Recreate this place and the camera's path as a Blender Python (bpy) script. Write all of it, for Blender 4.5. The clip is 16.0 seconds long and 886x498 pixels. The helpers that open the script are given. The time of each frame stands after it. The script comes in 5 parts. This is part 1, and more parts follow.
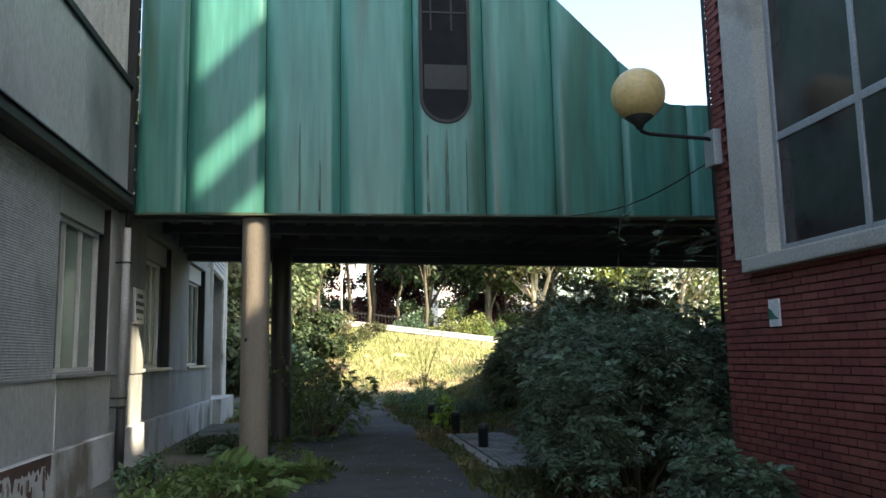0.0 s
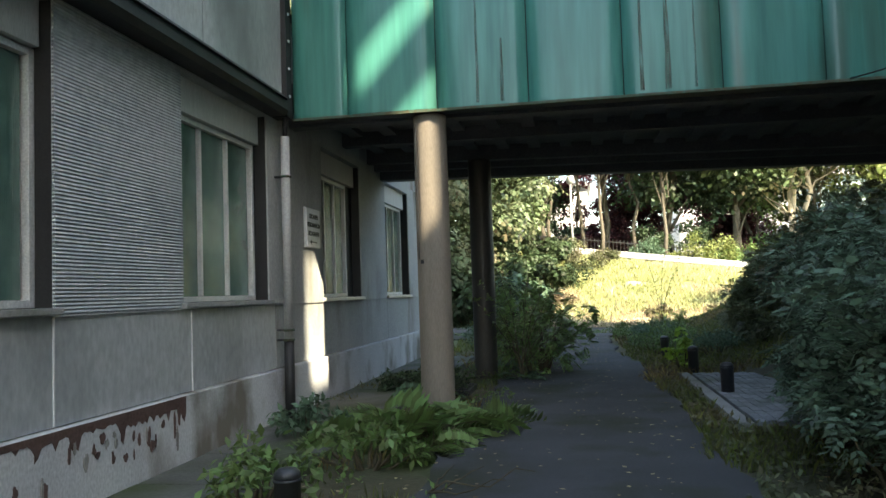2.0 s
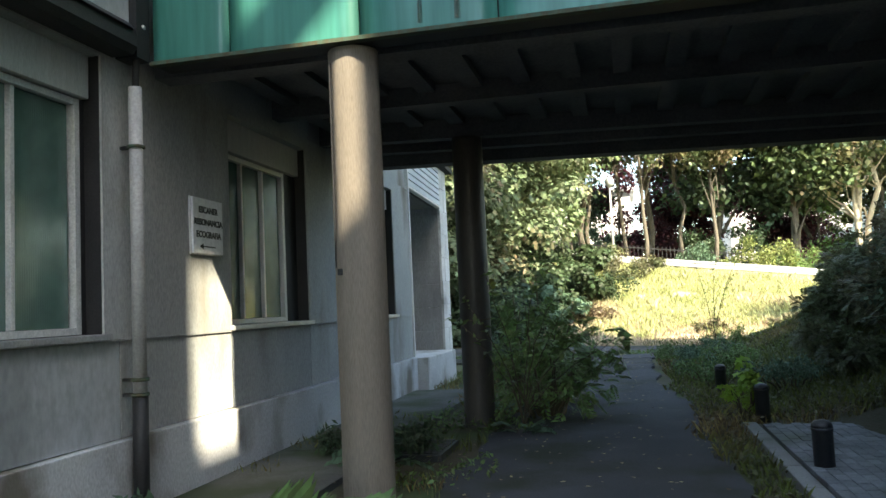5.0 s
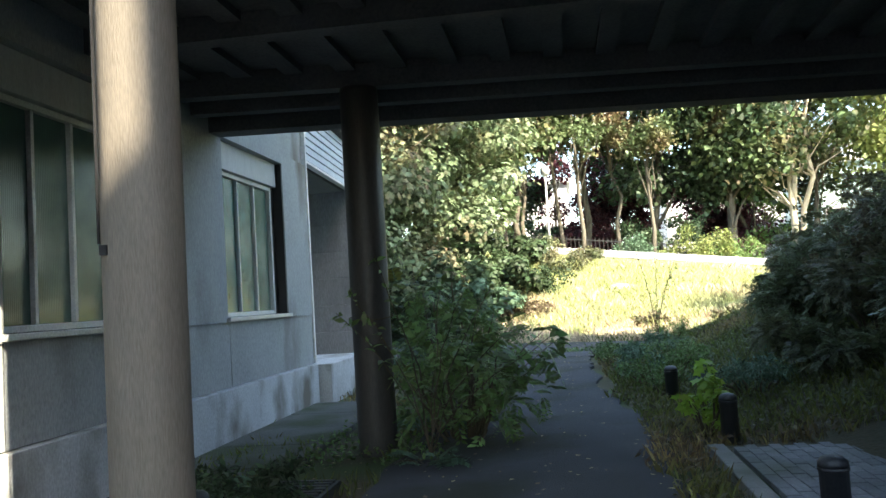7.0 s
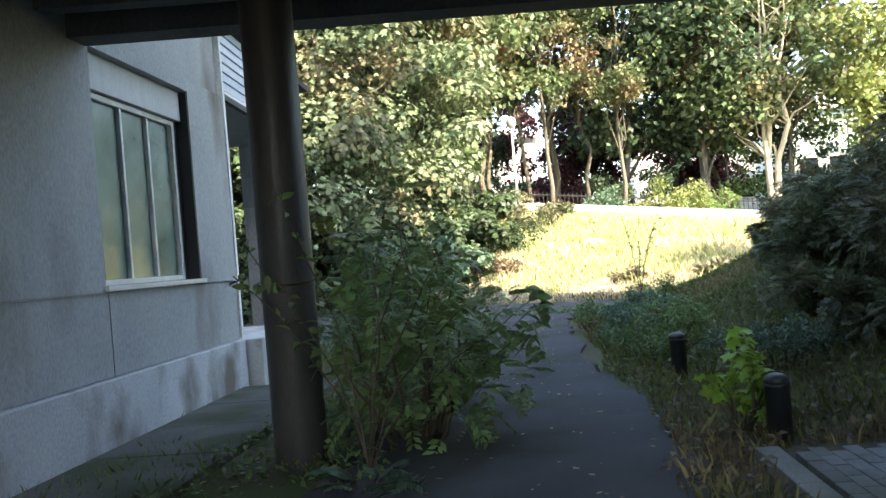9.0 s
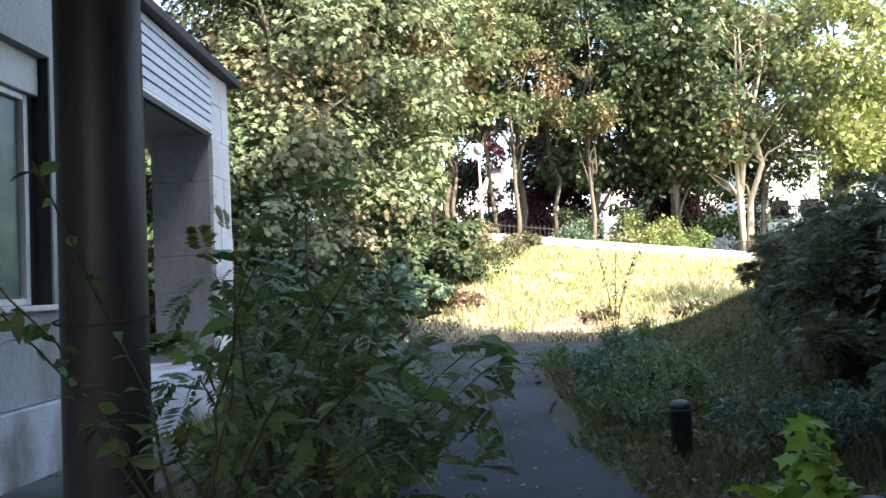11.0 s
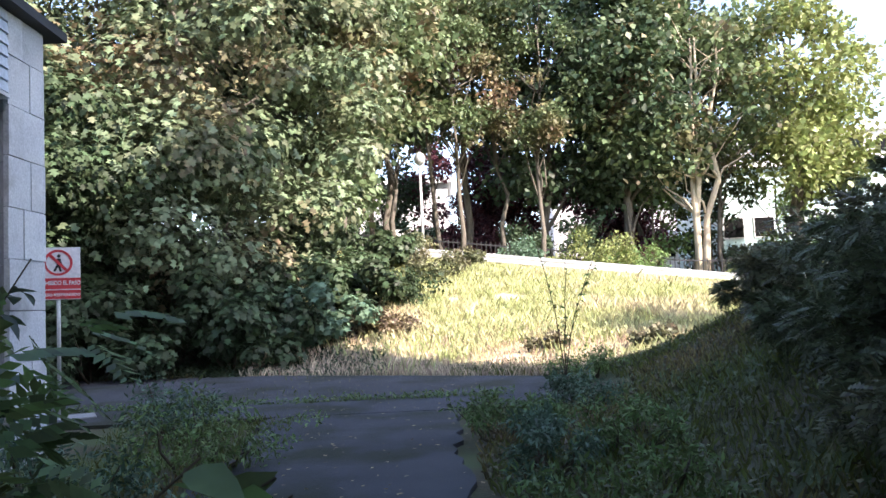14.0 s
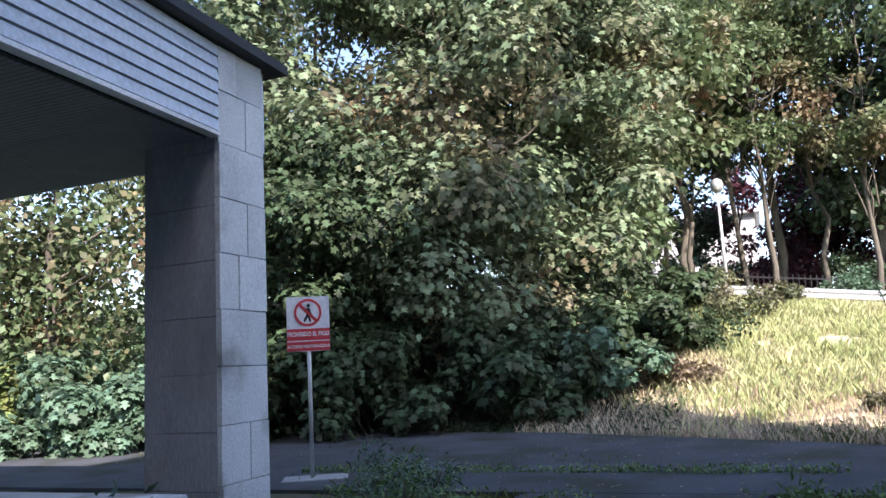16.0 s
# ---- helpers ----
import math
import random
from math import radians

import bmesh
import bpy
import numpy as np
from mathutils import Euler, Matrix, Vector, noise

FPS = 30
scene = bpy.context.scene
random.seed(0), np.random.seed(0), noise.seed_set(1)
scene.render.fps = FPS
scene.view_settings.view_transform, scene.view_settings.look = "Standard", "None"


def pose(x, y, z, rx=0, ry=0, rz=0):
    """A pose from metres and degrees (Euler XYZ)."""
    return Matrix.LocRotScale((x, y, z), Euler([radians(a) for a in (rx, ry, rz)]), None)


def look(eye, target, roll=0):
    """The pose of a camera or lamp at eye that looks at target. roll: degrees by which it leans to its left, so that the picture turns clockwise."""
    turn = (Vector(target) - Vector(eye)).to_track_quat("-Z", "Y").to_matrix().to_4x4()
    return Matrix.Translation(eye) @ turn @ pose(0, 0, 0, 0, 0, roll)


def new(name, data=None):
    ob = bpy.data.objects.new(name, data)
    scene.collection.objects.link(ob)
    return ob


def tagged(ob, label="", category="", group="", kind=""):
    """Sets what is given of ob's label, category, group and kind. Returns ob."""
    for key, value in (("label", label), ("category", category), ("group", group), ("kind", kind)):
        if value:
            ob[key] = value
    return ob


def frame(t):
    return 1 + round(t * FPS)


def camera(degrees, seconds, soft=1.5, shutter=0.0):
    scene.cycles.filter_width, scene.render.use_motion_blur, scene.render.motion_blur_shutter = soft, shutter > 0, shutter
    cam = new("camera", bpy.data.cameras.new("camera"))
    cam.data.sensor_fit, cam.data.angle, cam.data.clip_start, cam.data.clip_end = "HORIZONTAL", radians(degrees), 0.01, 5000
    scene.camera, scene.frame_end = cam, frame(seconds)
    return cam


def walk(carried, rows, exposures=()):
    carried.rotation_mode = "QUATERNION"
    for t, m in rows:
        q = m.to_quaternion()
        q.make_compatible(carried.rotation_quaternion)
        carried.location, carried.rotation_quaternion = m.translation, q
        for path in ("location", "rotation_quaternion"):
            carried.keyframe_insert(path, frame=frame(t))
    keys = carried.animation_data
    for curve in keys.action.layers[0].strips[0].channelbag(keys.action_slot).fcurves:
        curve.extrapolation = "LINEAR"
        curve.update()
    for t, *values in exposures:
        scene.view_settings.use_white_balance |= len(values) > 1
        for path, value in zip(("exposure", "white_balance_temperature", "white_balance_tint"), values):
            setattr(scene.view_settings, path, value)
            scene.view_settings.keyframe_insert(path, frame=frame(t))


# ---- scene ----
cam = camera(58.9, 16.0)
PATH = [
    (0, (0.627, 3.09, 1.609), (0.9, 5.053, 1.877), -1.1),
    (0.5, (0.741, 3.659, 1.52), (0.786, 5.639, 1.798), -0.7),
    (1, (0.932, 4.207, 1.461), (0.845, 6.2, 1.604), -1.0),
    (1.5, (1.046, 4.846, 1.409), (0.935, 6.838, 1.544), -2.4),
    (2, (1.19, 5.47, 1.497), (0.858, 7.439, 1.608), -1.9),
    (2.5, (1.22, 6.055, 1.549), (0.964, 8.039, 1.589), -1.6),
    (3, (1.291, 6.659, 1.511), (0.995, 8.636, 1.56), -1.9),
    (3.5, (1.382, 7.343, 1.546), (1.018, 9.304, 1.685), -1.1),
    (3.7, (1.398, 7.595, 1.559), (0.99, 9.55, 1.675), -0.6),
    (5.8, (1.568, 9.92, 1.573), (1.177, 11.874, 1.749), -4.6),
    (6, (1.547, 10.163, 1.546), (1.27, 12.136, 1.725), -4.0),
    (6.5, (1.545, 10.801, 1.537), (1.409, 12.79, 1.697), -3.5),
    (7, (1.576, 11.329, 1.533), (1.282, 13.303, 1.662), -3.6),
    (7.5, (1.54, 11.926, 1.532), (1.332, 13.913, 1.617), -3.5),
    (8, (1.555, 12.478, 1.485), (1.205, 14.446, 1.553), -2.8),
    (8.5, (1.493, 13.02, 1.461), (1.255, 15.005, 1.514), -1.9),
    (9, (1.423, 13.555, 1.467), (1.206, 15.543, 1.492), -4.9),
    (9.5, (1.451, 14.06, 1.472), (1.212, 16.045, 1.535), -4.5),
    (9.7, (1.438, 14.288, 1.463), (1.261, 16.275, 1.604), -4.3),
    (11.8, (1.523, 16.553, 1.476), (1.407, 18.548, 1.552), -2.5),
    (12, (1.573, 16.759, 1.471), (1.469, 18.754, 1.556), -2.3),
    (12.5, (1.683, 17.343, 1.485), (1.73, 19.341, 1.56), -2.5),
    (13, (1.787, 17.849, 1.47), (1.769, 19.846, 1.574), -3.0),
    (13.5, (1.864, 18.358, 1.492), (1.883, 20.355, 1.608), -1.8),
    (14, (1.961, 18.89, 1.49), (1.961, 20.885, 1.631), -2.6),
    (14.5, (2.158, 19.385, 1.502), (2.012, 21.368, 1.719), -2.8),
    (15, (2.173, 19.968, 1.514), (2.032, 21.957, 1.664), -3.0),
    (15.3, (2.211, 20.288, 1.509), (1.839, 22.238, 1.744), -3.7),
    (15.5, (2.205, 20.413, 1.501), (1.687, 22.326, 1.771), -3.0),
    (16, (2.19, 20.952, 1.537), (1.459, 22.791, 1.828), -3.1),
]
EXPO = [(0, 2.0, 7900, 7), (0.5, 2.05, 7900, 7), (1, 2.35, 7900, 5), (3.7, 2.35, 7900, 3), (6, 2.42, 7200, 3), (6.5, 2.52, 7100, 3), (7.5, 2.68, 7200, 5), (9.5, 2.8, 7400, 11), (12, 2.35, 6700, 18), (13.5, 2.28, 6600, 19), (14.5, 1.93, 6450, 20), (16, 1.68, 6200, 20)]
walk(cam, [(t, look(eye, target, roll)) for t, eye, target, roll in PATH], EXPO)


# ---- world, sun ----
SUN_TO = Vector((-0.62, 0.55, -0.68)).normalized()
world = bpy.data.worlds.new("sky")
scene.world = world
world.use_nodes = True
wn, wl = world.node_tree.nodes, world.node_tree.links
sky = wn.new("ShaderNodeTexSky")
sky.sky_type, sky.sun_disc = "NISHITA", False
sky.sun_elevation = math.asin(-SUN_TO.z)
sky.sun_rotation = math.atan2(-SUN_TO.x, -SUN_TO.y)
wl.new(sky.outputs[0], wn["Background"].inputs[0])
wn["Background"].inputs[1].default_value = 0.15
sun = new("sun", bpy.data.lights.new("sun", "SUN"))
sun.data.energy, sun.data.angle, sun.data.color = 4.3, radians(0.5), (1, 0.93, 0.82)
sun.matrix_world = SUN_TO.to_track_quat("-Z", "Y").to_matrix().to_4x4()


# ---- materials ----
def mat(name, a, b, rough=0.8, scale=3.0, fine=40.0, bump=0.2, metal=0.0, stretch=(1, 1, 1), c=None, cscale=0.8, cmin=0.55,
        cmax=0.75, rnd=0.0, island=0.0, wave=None, spec=0.4):
    """Two tones mixed by coarse and fine noise, an optional third tone in stains, bump, variation per object or per island."""
    m = bpy.data.materials.new(name)
    m.use_nodes = True
    n, l = m.node_tree.nodes, m.node_tree.links
    p = n["Principled BSDF"]
    geo = n.new("ShaderNodeNewGeometry")
    mp = n.new("ShaderNodeMapping")
    mp.inputs["Scale"].default_value = stretch
    l.new(geo.outputs["Position"], mp.inputs[0])

    def noise_tex(s, detail=4.0):
        t = n.new("ShaderNodeTexNoise")
        t.inputs["Scale"].default_value, t.inputs["Detail"].default_value = s, detail
        l.new(mp.outputs[0], t.inputs["Vector"])
        return t.outputs["Fac"]

    def ramp(sock, lo, hi):
        r = n.new("ShaderNodeMapRange")
        r.inputs[1].default_value, r.inputs[2].default_value = lo, hi
        l.new(sock, r.inputs[0])
        return r.outputs[0]

    def mix(f, x, y, kind="MIX"):
        q = n.new("ShaderNodeMix")
        q.data_type, q.blend_type = "RGBA", kind
        for sock, v in ((q.inputs[0], f), (q.inputs[6], x), (q.inputs[7], y)):
            if isinstance(v, bpy.types.NodeSocket):
                l.new(v, sock)
            else:
                sock.default_value = (*v, 1) if isinstance(v, tuple) else v
        return q.outputs[2]

    coarse, small = noise_tex(scale), noise_tex(fine)
    col = mix(ramp(coarse, 0.35, 0.65), a, b)
    col = mix(0.35, col, mix(ramp(small, 0.3, 0.7), tuple(x * 0.6 for x in a), tuple(min(1, x * 1.35) for x in b)))
    if c:
        col = mix(ramp(noise_tex(cscale, 6.0), cmin, cmax), col, c)
    if rnd or island:
        src = n.new("ShaderNodeObjectInfo").outputs["Random"] if rnd else geo.outputs["Random Per Island"]
        amp = rnd or island
        r = n.new("ShaderNodeMapRange")
        r.inputs[3].default_value, r.inputs[4].default_value = 1 - amp, 1 + amp
        l.new(src, r.inputs[0])
        hv = n.new("ShaderNodeHueSaturation")
        l.new(r.outputs[0], hv.inputs["Value"])
        h = n.new("ShaderNodeMapRange")
        h.inputs[3].default_value, h.inputs[4].default_value = 0.5 - amp * 0.06, 0.5 + amp * 0.04
        l.new(src, h.inputs[0])
        l.new(h.outputs[0], hv.inputs["Hue"])
        l.new(col, hv.inputs["Color"])
        col = hv.outputs[0]
    l.new(col, p.inputs["Base Color"])
    p.inputs["Roughness"].default_value, p.inputs["Metallic"].default_value = rough, metal
    p.inputs["Specular IOR Level"].default_value = spec
    hgt = small
    if wave:
        axis, ws, dist = wave
        w = n.new("ShaderNodeTexWave")
        w.bands_direction = axis
        w.inputs["Scale"].default_value, w.inputs["Distortion"].default_value = ws, dist
        l.new(geo.outputs["Position"], w.inputs["Vector"])
        hgt = w.outputs["Fac"]
    if bump:
        bp = n.new("ShaderNodeBump")
        bp.inputs["Strength"].default_value, bp.inputs["Distance"].default_value = bump, 0.02
        l.new(hgt, bp.inputs["Height"])
        l.new(bp.outputs[0], p.inputs["Normal"])
    return m


def leaf_mat(name, a, b, dry=None, dry_min=0.6, dry_max=0.72, amp=0.45, rough=0.5, spec=0.35):
    """Leaf: green varied per leaf, some light passing through."""
    m = mat(name, a, b, rough=rough, scale=0.6, fine=9.0, bump=0, island=amp, c=dry, cscale=0.3, cmin=dry_min, cmax=dry_max, spec=spec)
    n, l = m.node_tree.nodes, m.node_tree.links
    p, out = n["Principled BSDF"], n["Material Output"]
    tr = n.new("ShaderNodeBsdfTranslucent")
    col = p.inputs["Base Color"].links[0].from_socket
    l.new(col, tr.inputs[0])
    mx = n.new("ShaderNodeMixShader")
    mx.inputs[0].default_value = 0.28
    l.new(p.outputs[0], mx.inputs[1])
    l.new(tr.outputs[0], mx.inputs[2])
    l.new(mx.outputs[0], out.inputs[0])
    return m


GREEN = mat("green_enamel_panel", (0.036, 0.165, 0.135), (0.066, 0.232, 0.193), rough=0.26, scale=1.1, fine=5, bump=0.05,
            stretch=(2.2, 2.2, 0.16), c=(0.06, 0.085, 0.055), cscale=0.9, cmin=0.55, cmax=0.76, rnd=0.1)
RUST = mat("rust_stain", (0.07, 0.045, 0.02), (0.05, 0.10, 0.07), rough=0.8, stretch=(6, 6, 0.4))
RUSTY = mat("thin_rust_run", (0.13, 0.10, 0.05), (0.09, 0.14, 0.09), rough=0.7, stretch=(9, 9, 0.5), bump=0)
rn, rl = RUSTY.node_tree.nodes, RUSTY.node_tree.links
rt, rm = rn.new("ShaderNodeTexNoise"), rn.new("ShaderNodeMapRange")
rt.inputs["Scale"].default_value = 5.0
rl.new(next(x for x in rn if x.type == "MAPPING").outputs[0], rt.inputs["Vector"])
rm.inputs[1].default_value, rm.inputs[2].default_value, rm.inputs[4].default_value = 0.3, 0.75, 0.6
rl.new(rt.outputs["Fac"], rm.inputs[0])
rl.new(rm.outputs[0], rn["Principled BSDF"].inputs["Alpha"])
RIBBED = mat("ribbed_grey_cladding", (0.36, 0.385, 0.40), (0.44, 0.46, 0.47), rough=0.5, scale=0.9, fine=14, bump=0.55,
             c=(0.13, 0.14, 0.15), cscale=0.5, wave=("Z", 11.0, 0.15))
SMOOTH = mat("smooth_grey_panel", (0.37, 0.39, 0.40), (0.45, 0.47, 0.48), rough=0.38, scale=0.7, fine=20, bump=0.03,
             c=(0.17, 0.18, 0.18), cscale=0.6, stretch=(1, 1, 0.5))
STUCCO = mat("dirty_grey_render", (0.32, 0.33, 0.33), (0.41, 0.42, 0.415), rough=0.85, scale=1.4, fine=60, bump=0.15,
             c=(0.17, 0.15, 0.12), cscale=1.1, stretch=(1, 1, 0.4))
PLINTH = mat("stained_white_plinth", (0.48, 0.49, 0.51), (0.62, 0.63, 0.64), rough=0.85, scale=1.6, fine=50, bump=0.2,
             c=(0.20, 0.18, 0.15), cscale=1.5, cmin=0.48, cmax=0.66, stretch=(1, 1, 0.6))
PLINTHD = mat("grey_stained_plaster", (0.2, 0.19, 0.18), (0.3, 0.29, 0.27), rough=0.9, scale=5, fine=40)
PEEL = mat("peeling_red_brown", (0.075, 0.045, 0.04), (0.13, 0.08, 0.07), rough=0.9, scale=6, fine=40)
DARK = mat("dark_metal", (0.012, 0.012, 0.014), (0.025, 0.024, 0.025), rough=0.6, scale=3, fine=60, bump=0.1)
UNDER = mat("dark_grey_underside", (0.075, 0.078, 0.085), (0.12, 0.122, 0.13), rough=0.85, scale=2, fine=30, bump=0.2)
CONC = mat("board_marked_concrete", (0.185, 0.155, 0.125), (0.25, 0.21, 0.17), rough=0.8, scale=1.4, fine=35, bump=0.25,
           stretch=(5, 5, 0.5), c=(0.22, 0.18, 0.15), cscale=1.0)
DARKCOL = mat("dark_column", (0.035, 0.032, 0.03), (0.06, 0.055, 0.05), rough=0.45, scale=1.5, fine=30, bump=0.1, stretch=(3, 3, 0.5))
ALU = mat("dull_aluminium", (0.52, 0.53, 0.53), (0.64, 0.64, 0.63), rough=0.4, metal=0.2, scale=5, fine=60, bump=0.05)
SHUTTER = mat("shutter_box", (0.48, 0.48, 0.47), (0.56, 0.56, 0.55), rough=0.6, scale=4, fine=40, bump=0.05, stretch=(1, 6, 0.6))
PANE = mat("frosted_green_pane", (0.06, 0.125, 0.105), (0.10, 0.18, 0.15), rough=0.12, scale=0.8, fine=4, bump=0.12, wave=("Y", 14.0, 0.3), spec=0.9)
DARKPANE = mat("dark_window_pane", (0.009, 0.009, 0.01), (0.014, 0.014, 0.014), rough=0.1, scale=1, fine=5, bump=0.0, spec=0.04)
# Brownish base and paler patches stand for sky and wall mirrored in the pane.
TINTPANE = mat("brown_reflection_pane", (0.03, 0.026, 0.027), (0.05, 0.044, 0.045), rough=0.12, scale=0.9, fine=5, bump=0.0, spec=0.6, c=(0.075, 0.07, 0.07), cscale=0.7)
PIPE = mat("grey_drainpipe", (0.33, 0.32, 0.31), (0.42, 0.41, 0.40), rough=0.55, scale=3, fine=40, bump=0.1)
WHITE = mat("white_paint", (0.70, 0.71, 0.72), (0.78, 0.78, 0.78), rough=0.5, scale=2, fine=30, bump=0.05, c=(0.5, 0.5, 0.48))
SIDING = mat("pale_blue_grey_siding", (0.50, 0.55, 0.62), (0.58, 0.63, 0.69), rough=0.45, scale=1, fine=20, bump=0.04, rnd=0.06)
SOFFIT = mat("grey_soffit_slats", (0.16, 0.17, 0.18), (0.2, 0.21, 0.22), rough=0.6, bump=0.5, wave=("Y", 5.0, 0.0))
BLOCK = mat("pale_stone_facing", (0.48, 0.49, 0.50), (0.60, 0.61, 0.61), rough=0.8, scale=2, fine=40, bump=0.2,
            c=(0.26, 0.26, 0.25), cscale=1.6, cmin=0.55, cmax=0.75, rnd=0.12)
# Pillar sides away from the light: their shade is put into this grey.
PILLARIN = mat("shade_grey_pillar_side", (0.27, 0.27, 0.28), (0.34, 0.34, 0.35), rough=0.85, scale=1.2, fine=30, bump=0.15,
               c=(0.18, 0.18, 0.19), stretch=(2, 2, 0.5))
BRICK = mat("red_painted_brick", (0.20, 0.055, 0.05), (0.26, 0.075, 0.065), rough=0.7, scale=3, fine=60, bump=0.3,
            c=(0.15, 0.05, 0.045), cscale=1.2, rnd=0.1)
BRICKS = mat("red_painted_brick_joined", (0.20, 0.055, 0.05), (0.26, 0.075, 0.065), rough=0.7, scale=3, fine=60, bump=0.3,
             c=(0.15, 0.05, 0.045), cscale=1.2, island=0.1)
MORTAR = mat("mortar", (0.12, 0.045, 0.04), (0.16, 0.06, 0.05), rough=0.95, scale=4, fine=60)
ASPHALT = mat("old_asphalt", (0.04, 0.042, 0.047), (0.068, 0.071, 0.08), rough=0.9, scale=0.9, fine=90, bump=0.5,
              c=(0.03, 0.034, 0.022), cscale=0.8, cmin=0.48, cmax=0.64)
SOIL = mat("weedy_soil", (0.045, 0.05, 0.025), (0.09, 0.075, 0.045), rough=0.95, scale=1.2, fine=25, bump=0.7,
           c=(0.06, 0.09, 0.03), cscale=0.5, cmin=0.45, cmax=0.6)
# Dry bank ground, lightened: part of the sun's brightness is in its colour.
DRYSOIL = mat("sunlit_dry_ground", (0.40, 0.34, 0.20), (0.54, 0.46, 0.30), rough=0.95, scale=0.8, fine=20, bump=0.4, c=(0.24, 0.27, 0.09), cscale=0.35, cmin=0.48, cmax=0.6)
KERB = mat("kerb_stone", (0.24, 0.24, 0.24), (0.32, 0.32, 0.31), rough=0.85, scale=3, fine=50, bump=0.3, c=(0.12, 0.13, 0.09))
PAVER = mat("grey_paver", (0.20, 0.21, 0.23), (0.27, 0.28, 0.30), rough=0.85, scale=3, fine=50, bump=0.3, rnd=0.2, c=(0.10, 0.11, 0.08))
WALKM = mat("mossy_dark_concrete", (0.08, 0.08, 0.075), (0.12, 0.12, 0.11), rough=0.9, scale=1.5, fine=40, bump=0.4, c=(0.05, 0.065, 0.03), cscale=1.0, cmin=0.45, cmax=0.62, rnd=0.1)
IRON = mat("dark_cast_iron", (0.02, 0.022, 0.026), (0.035, 0.037, 0.042), rough=0.45, scale=8, fine=60, bump=0.2, spec=0.6)
GALV = mat("galvanised_steel", (0.42, 0.43, 0.43), (0.55, 0.55, 0.54), rough=0.5, metal=0.5, scale=3, fine=40, bump=0.05)
GLOBE = mat("yellowed_globe", (0.62, 0.42, 0.17), (0.70, 0.50, 0.23), rough=0.3, scale=2, fine=20, bump=0.02)
SIGNW = mat("sign_white", (0.72, 0.73, 0.75), (0.78, 0.78, 0.8), rough=0.4, scale=2, fine=20, bump=0)
SIGNR = mat("sign_red", (0.55, 0.05, 0.06), (0.6, 0.06, 0.07), rough=0.4, scale=2, fine=20, bump=0)
BLACK = mat("print_black", (0.02, 0.02, 0.02), (0.03, 0.03, 0.03), rough=0.6, bump=0)
BARK = mat("grey_bark", (0.09, 0.075, 0.06), (0.15, 0.13, 0.10), rough=0.95, scale=4, fine=30, bump=0.8, stretch=(3, 3, 0.6))
PALEBARK = mat("pale_bark", (0.42, 0.34, 0.24), (0.55, 0.46, 0.34), rough=0.9, scale=4, fine=30, bump=0.5, stretch=(3, 3, 0.6), c=(0.22, 0.17, 0.12))
LEAF = leaf_mat("maple_leaf", (0.085, 0.125, 0.055), (0.14, 0.185, 0.085), dry=(0.21, 0.145, 0.085), dry_min=0.5, dry_max=0.66, amp=0.32)
LEAFDARK = leaf_mat("dark_leaf", (0.04, 0.07, 0.038), (0.075, 0.11, 0.055))
LEAFBUSH = leaf_mat("shrub_leaf", (0.075, 0.135, 0.085), (0.13, 0.205, 0.125), amp=0.5)
LEAFGLOSS = leaf_mat("glossy_shrub_leaf", (0.07, 0.115, 0.075), (0.135, 0.195, 0.125), amp=0.6, rough=0.42, spec=0.4)
LEAFSLOPE = leaf_mat("fine_slope_leaf", (0.072, 0.09, 0.045), (0.12, 0.143, 0.072), dry=(0.14, 0.11, 0.06), dry_min=0.5, dry_max=0.66, amp=0.5)
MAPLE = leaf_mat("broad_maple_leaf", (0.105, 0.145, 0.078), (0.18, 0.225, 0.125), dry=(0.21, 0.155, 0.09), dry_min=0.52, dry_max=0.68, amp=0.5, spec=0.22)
# Darker copy of the maple leaf: shade under the canopy put into its colour.
MAPLESHADE = leaf_mat("maple_leaf_shade_in_colour", (0.038, 0.06, 0.029), (0.068, 0.10, 0.048), amp=0.5, spec=0.22)
LEAFYEL = leaf_mat("yellow_green_leaf", (0.16, 0.20, 0.06), (0.25, 0.28, 0.10))
LEAFBRIGHT = leaf_mat("bright_sapling_leaf", (0.20, 0.34, 0.04), (0.30, 0.46, 0.07), amp=0.3)
LEAFVERGE = leaf_mat("verge_weed_leaf", (0.085, 0.10, 0.05), (0.14, 0.155, 0.08), dry=(0.17, 0.13, 0.08), dry_min=0.45, dry_max=0.6, amp=0.5)
LEAFRED = leaf_mat("purple_leaf", (0.07, 0.025, 0.035), (0.12, 0.04, 0.05))
LEAFNEAR = leaf_mat("sapling_leaf", (0.10, 0.165, 0.055), (0.16, 0.24, 0.08), dry=(0.22, 0.20, 0.04), dry_min=0.62, dry_max=0.7)
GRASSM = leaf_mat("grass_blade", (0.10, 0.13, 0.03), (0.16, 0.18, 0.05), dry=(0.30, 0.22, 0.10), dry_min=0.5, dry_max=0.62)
# Bank blades: dry and yellow-green tones, both raised for the sunlight on them.
GRASSDRY = leaf_mat("sunlit_dry_blade", (0.46, 0.36, 0.25), (0.62, 0.50, 0.37), dry=(0.34, 0.22, 0.14), dry_min=0.52, dry_max=0.68, amp=0.45)
GRASSLIT = leaf_mat("sunlit_yellow_green_blade", (0.29, 0.33, 0.13), (0.47, 0.47, 0.24), dry=(0.50, 0.41, 0.28), dry_min=0.52, dry_max=0.68, amp=0.5)
TWIG = mat("twig", (0.06, 0.05, 0.03), (0.10, 0.08, 0.05), rough=0.9, bump=0.2)
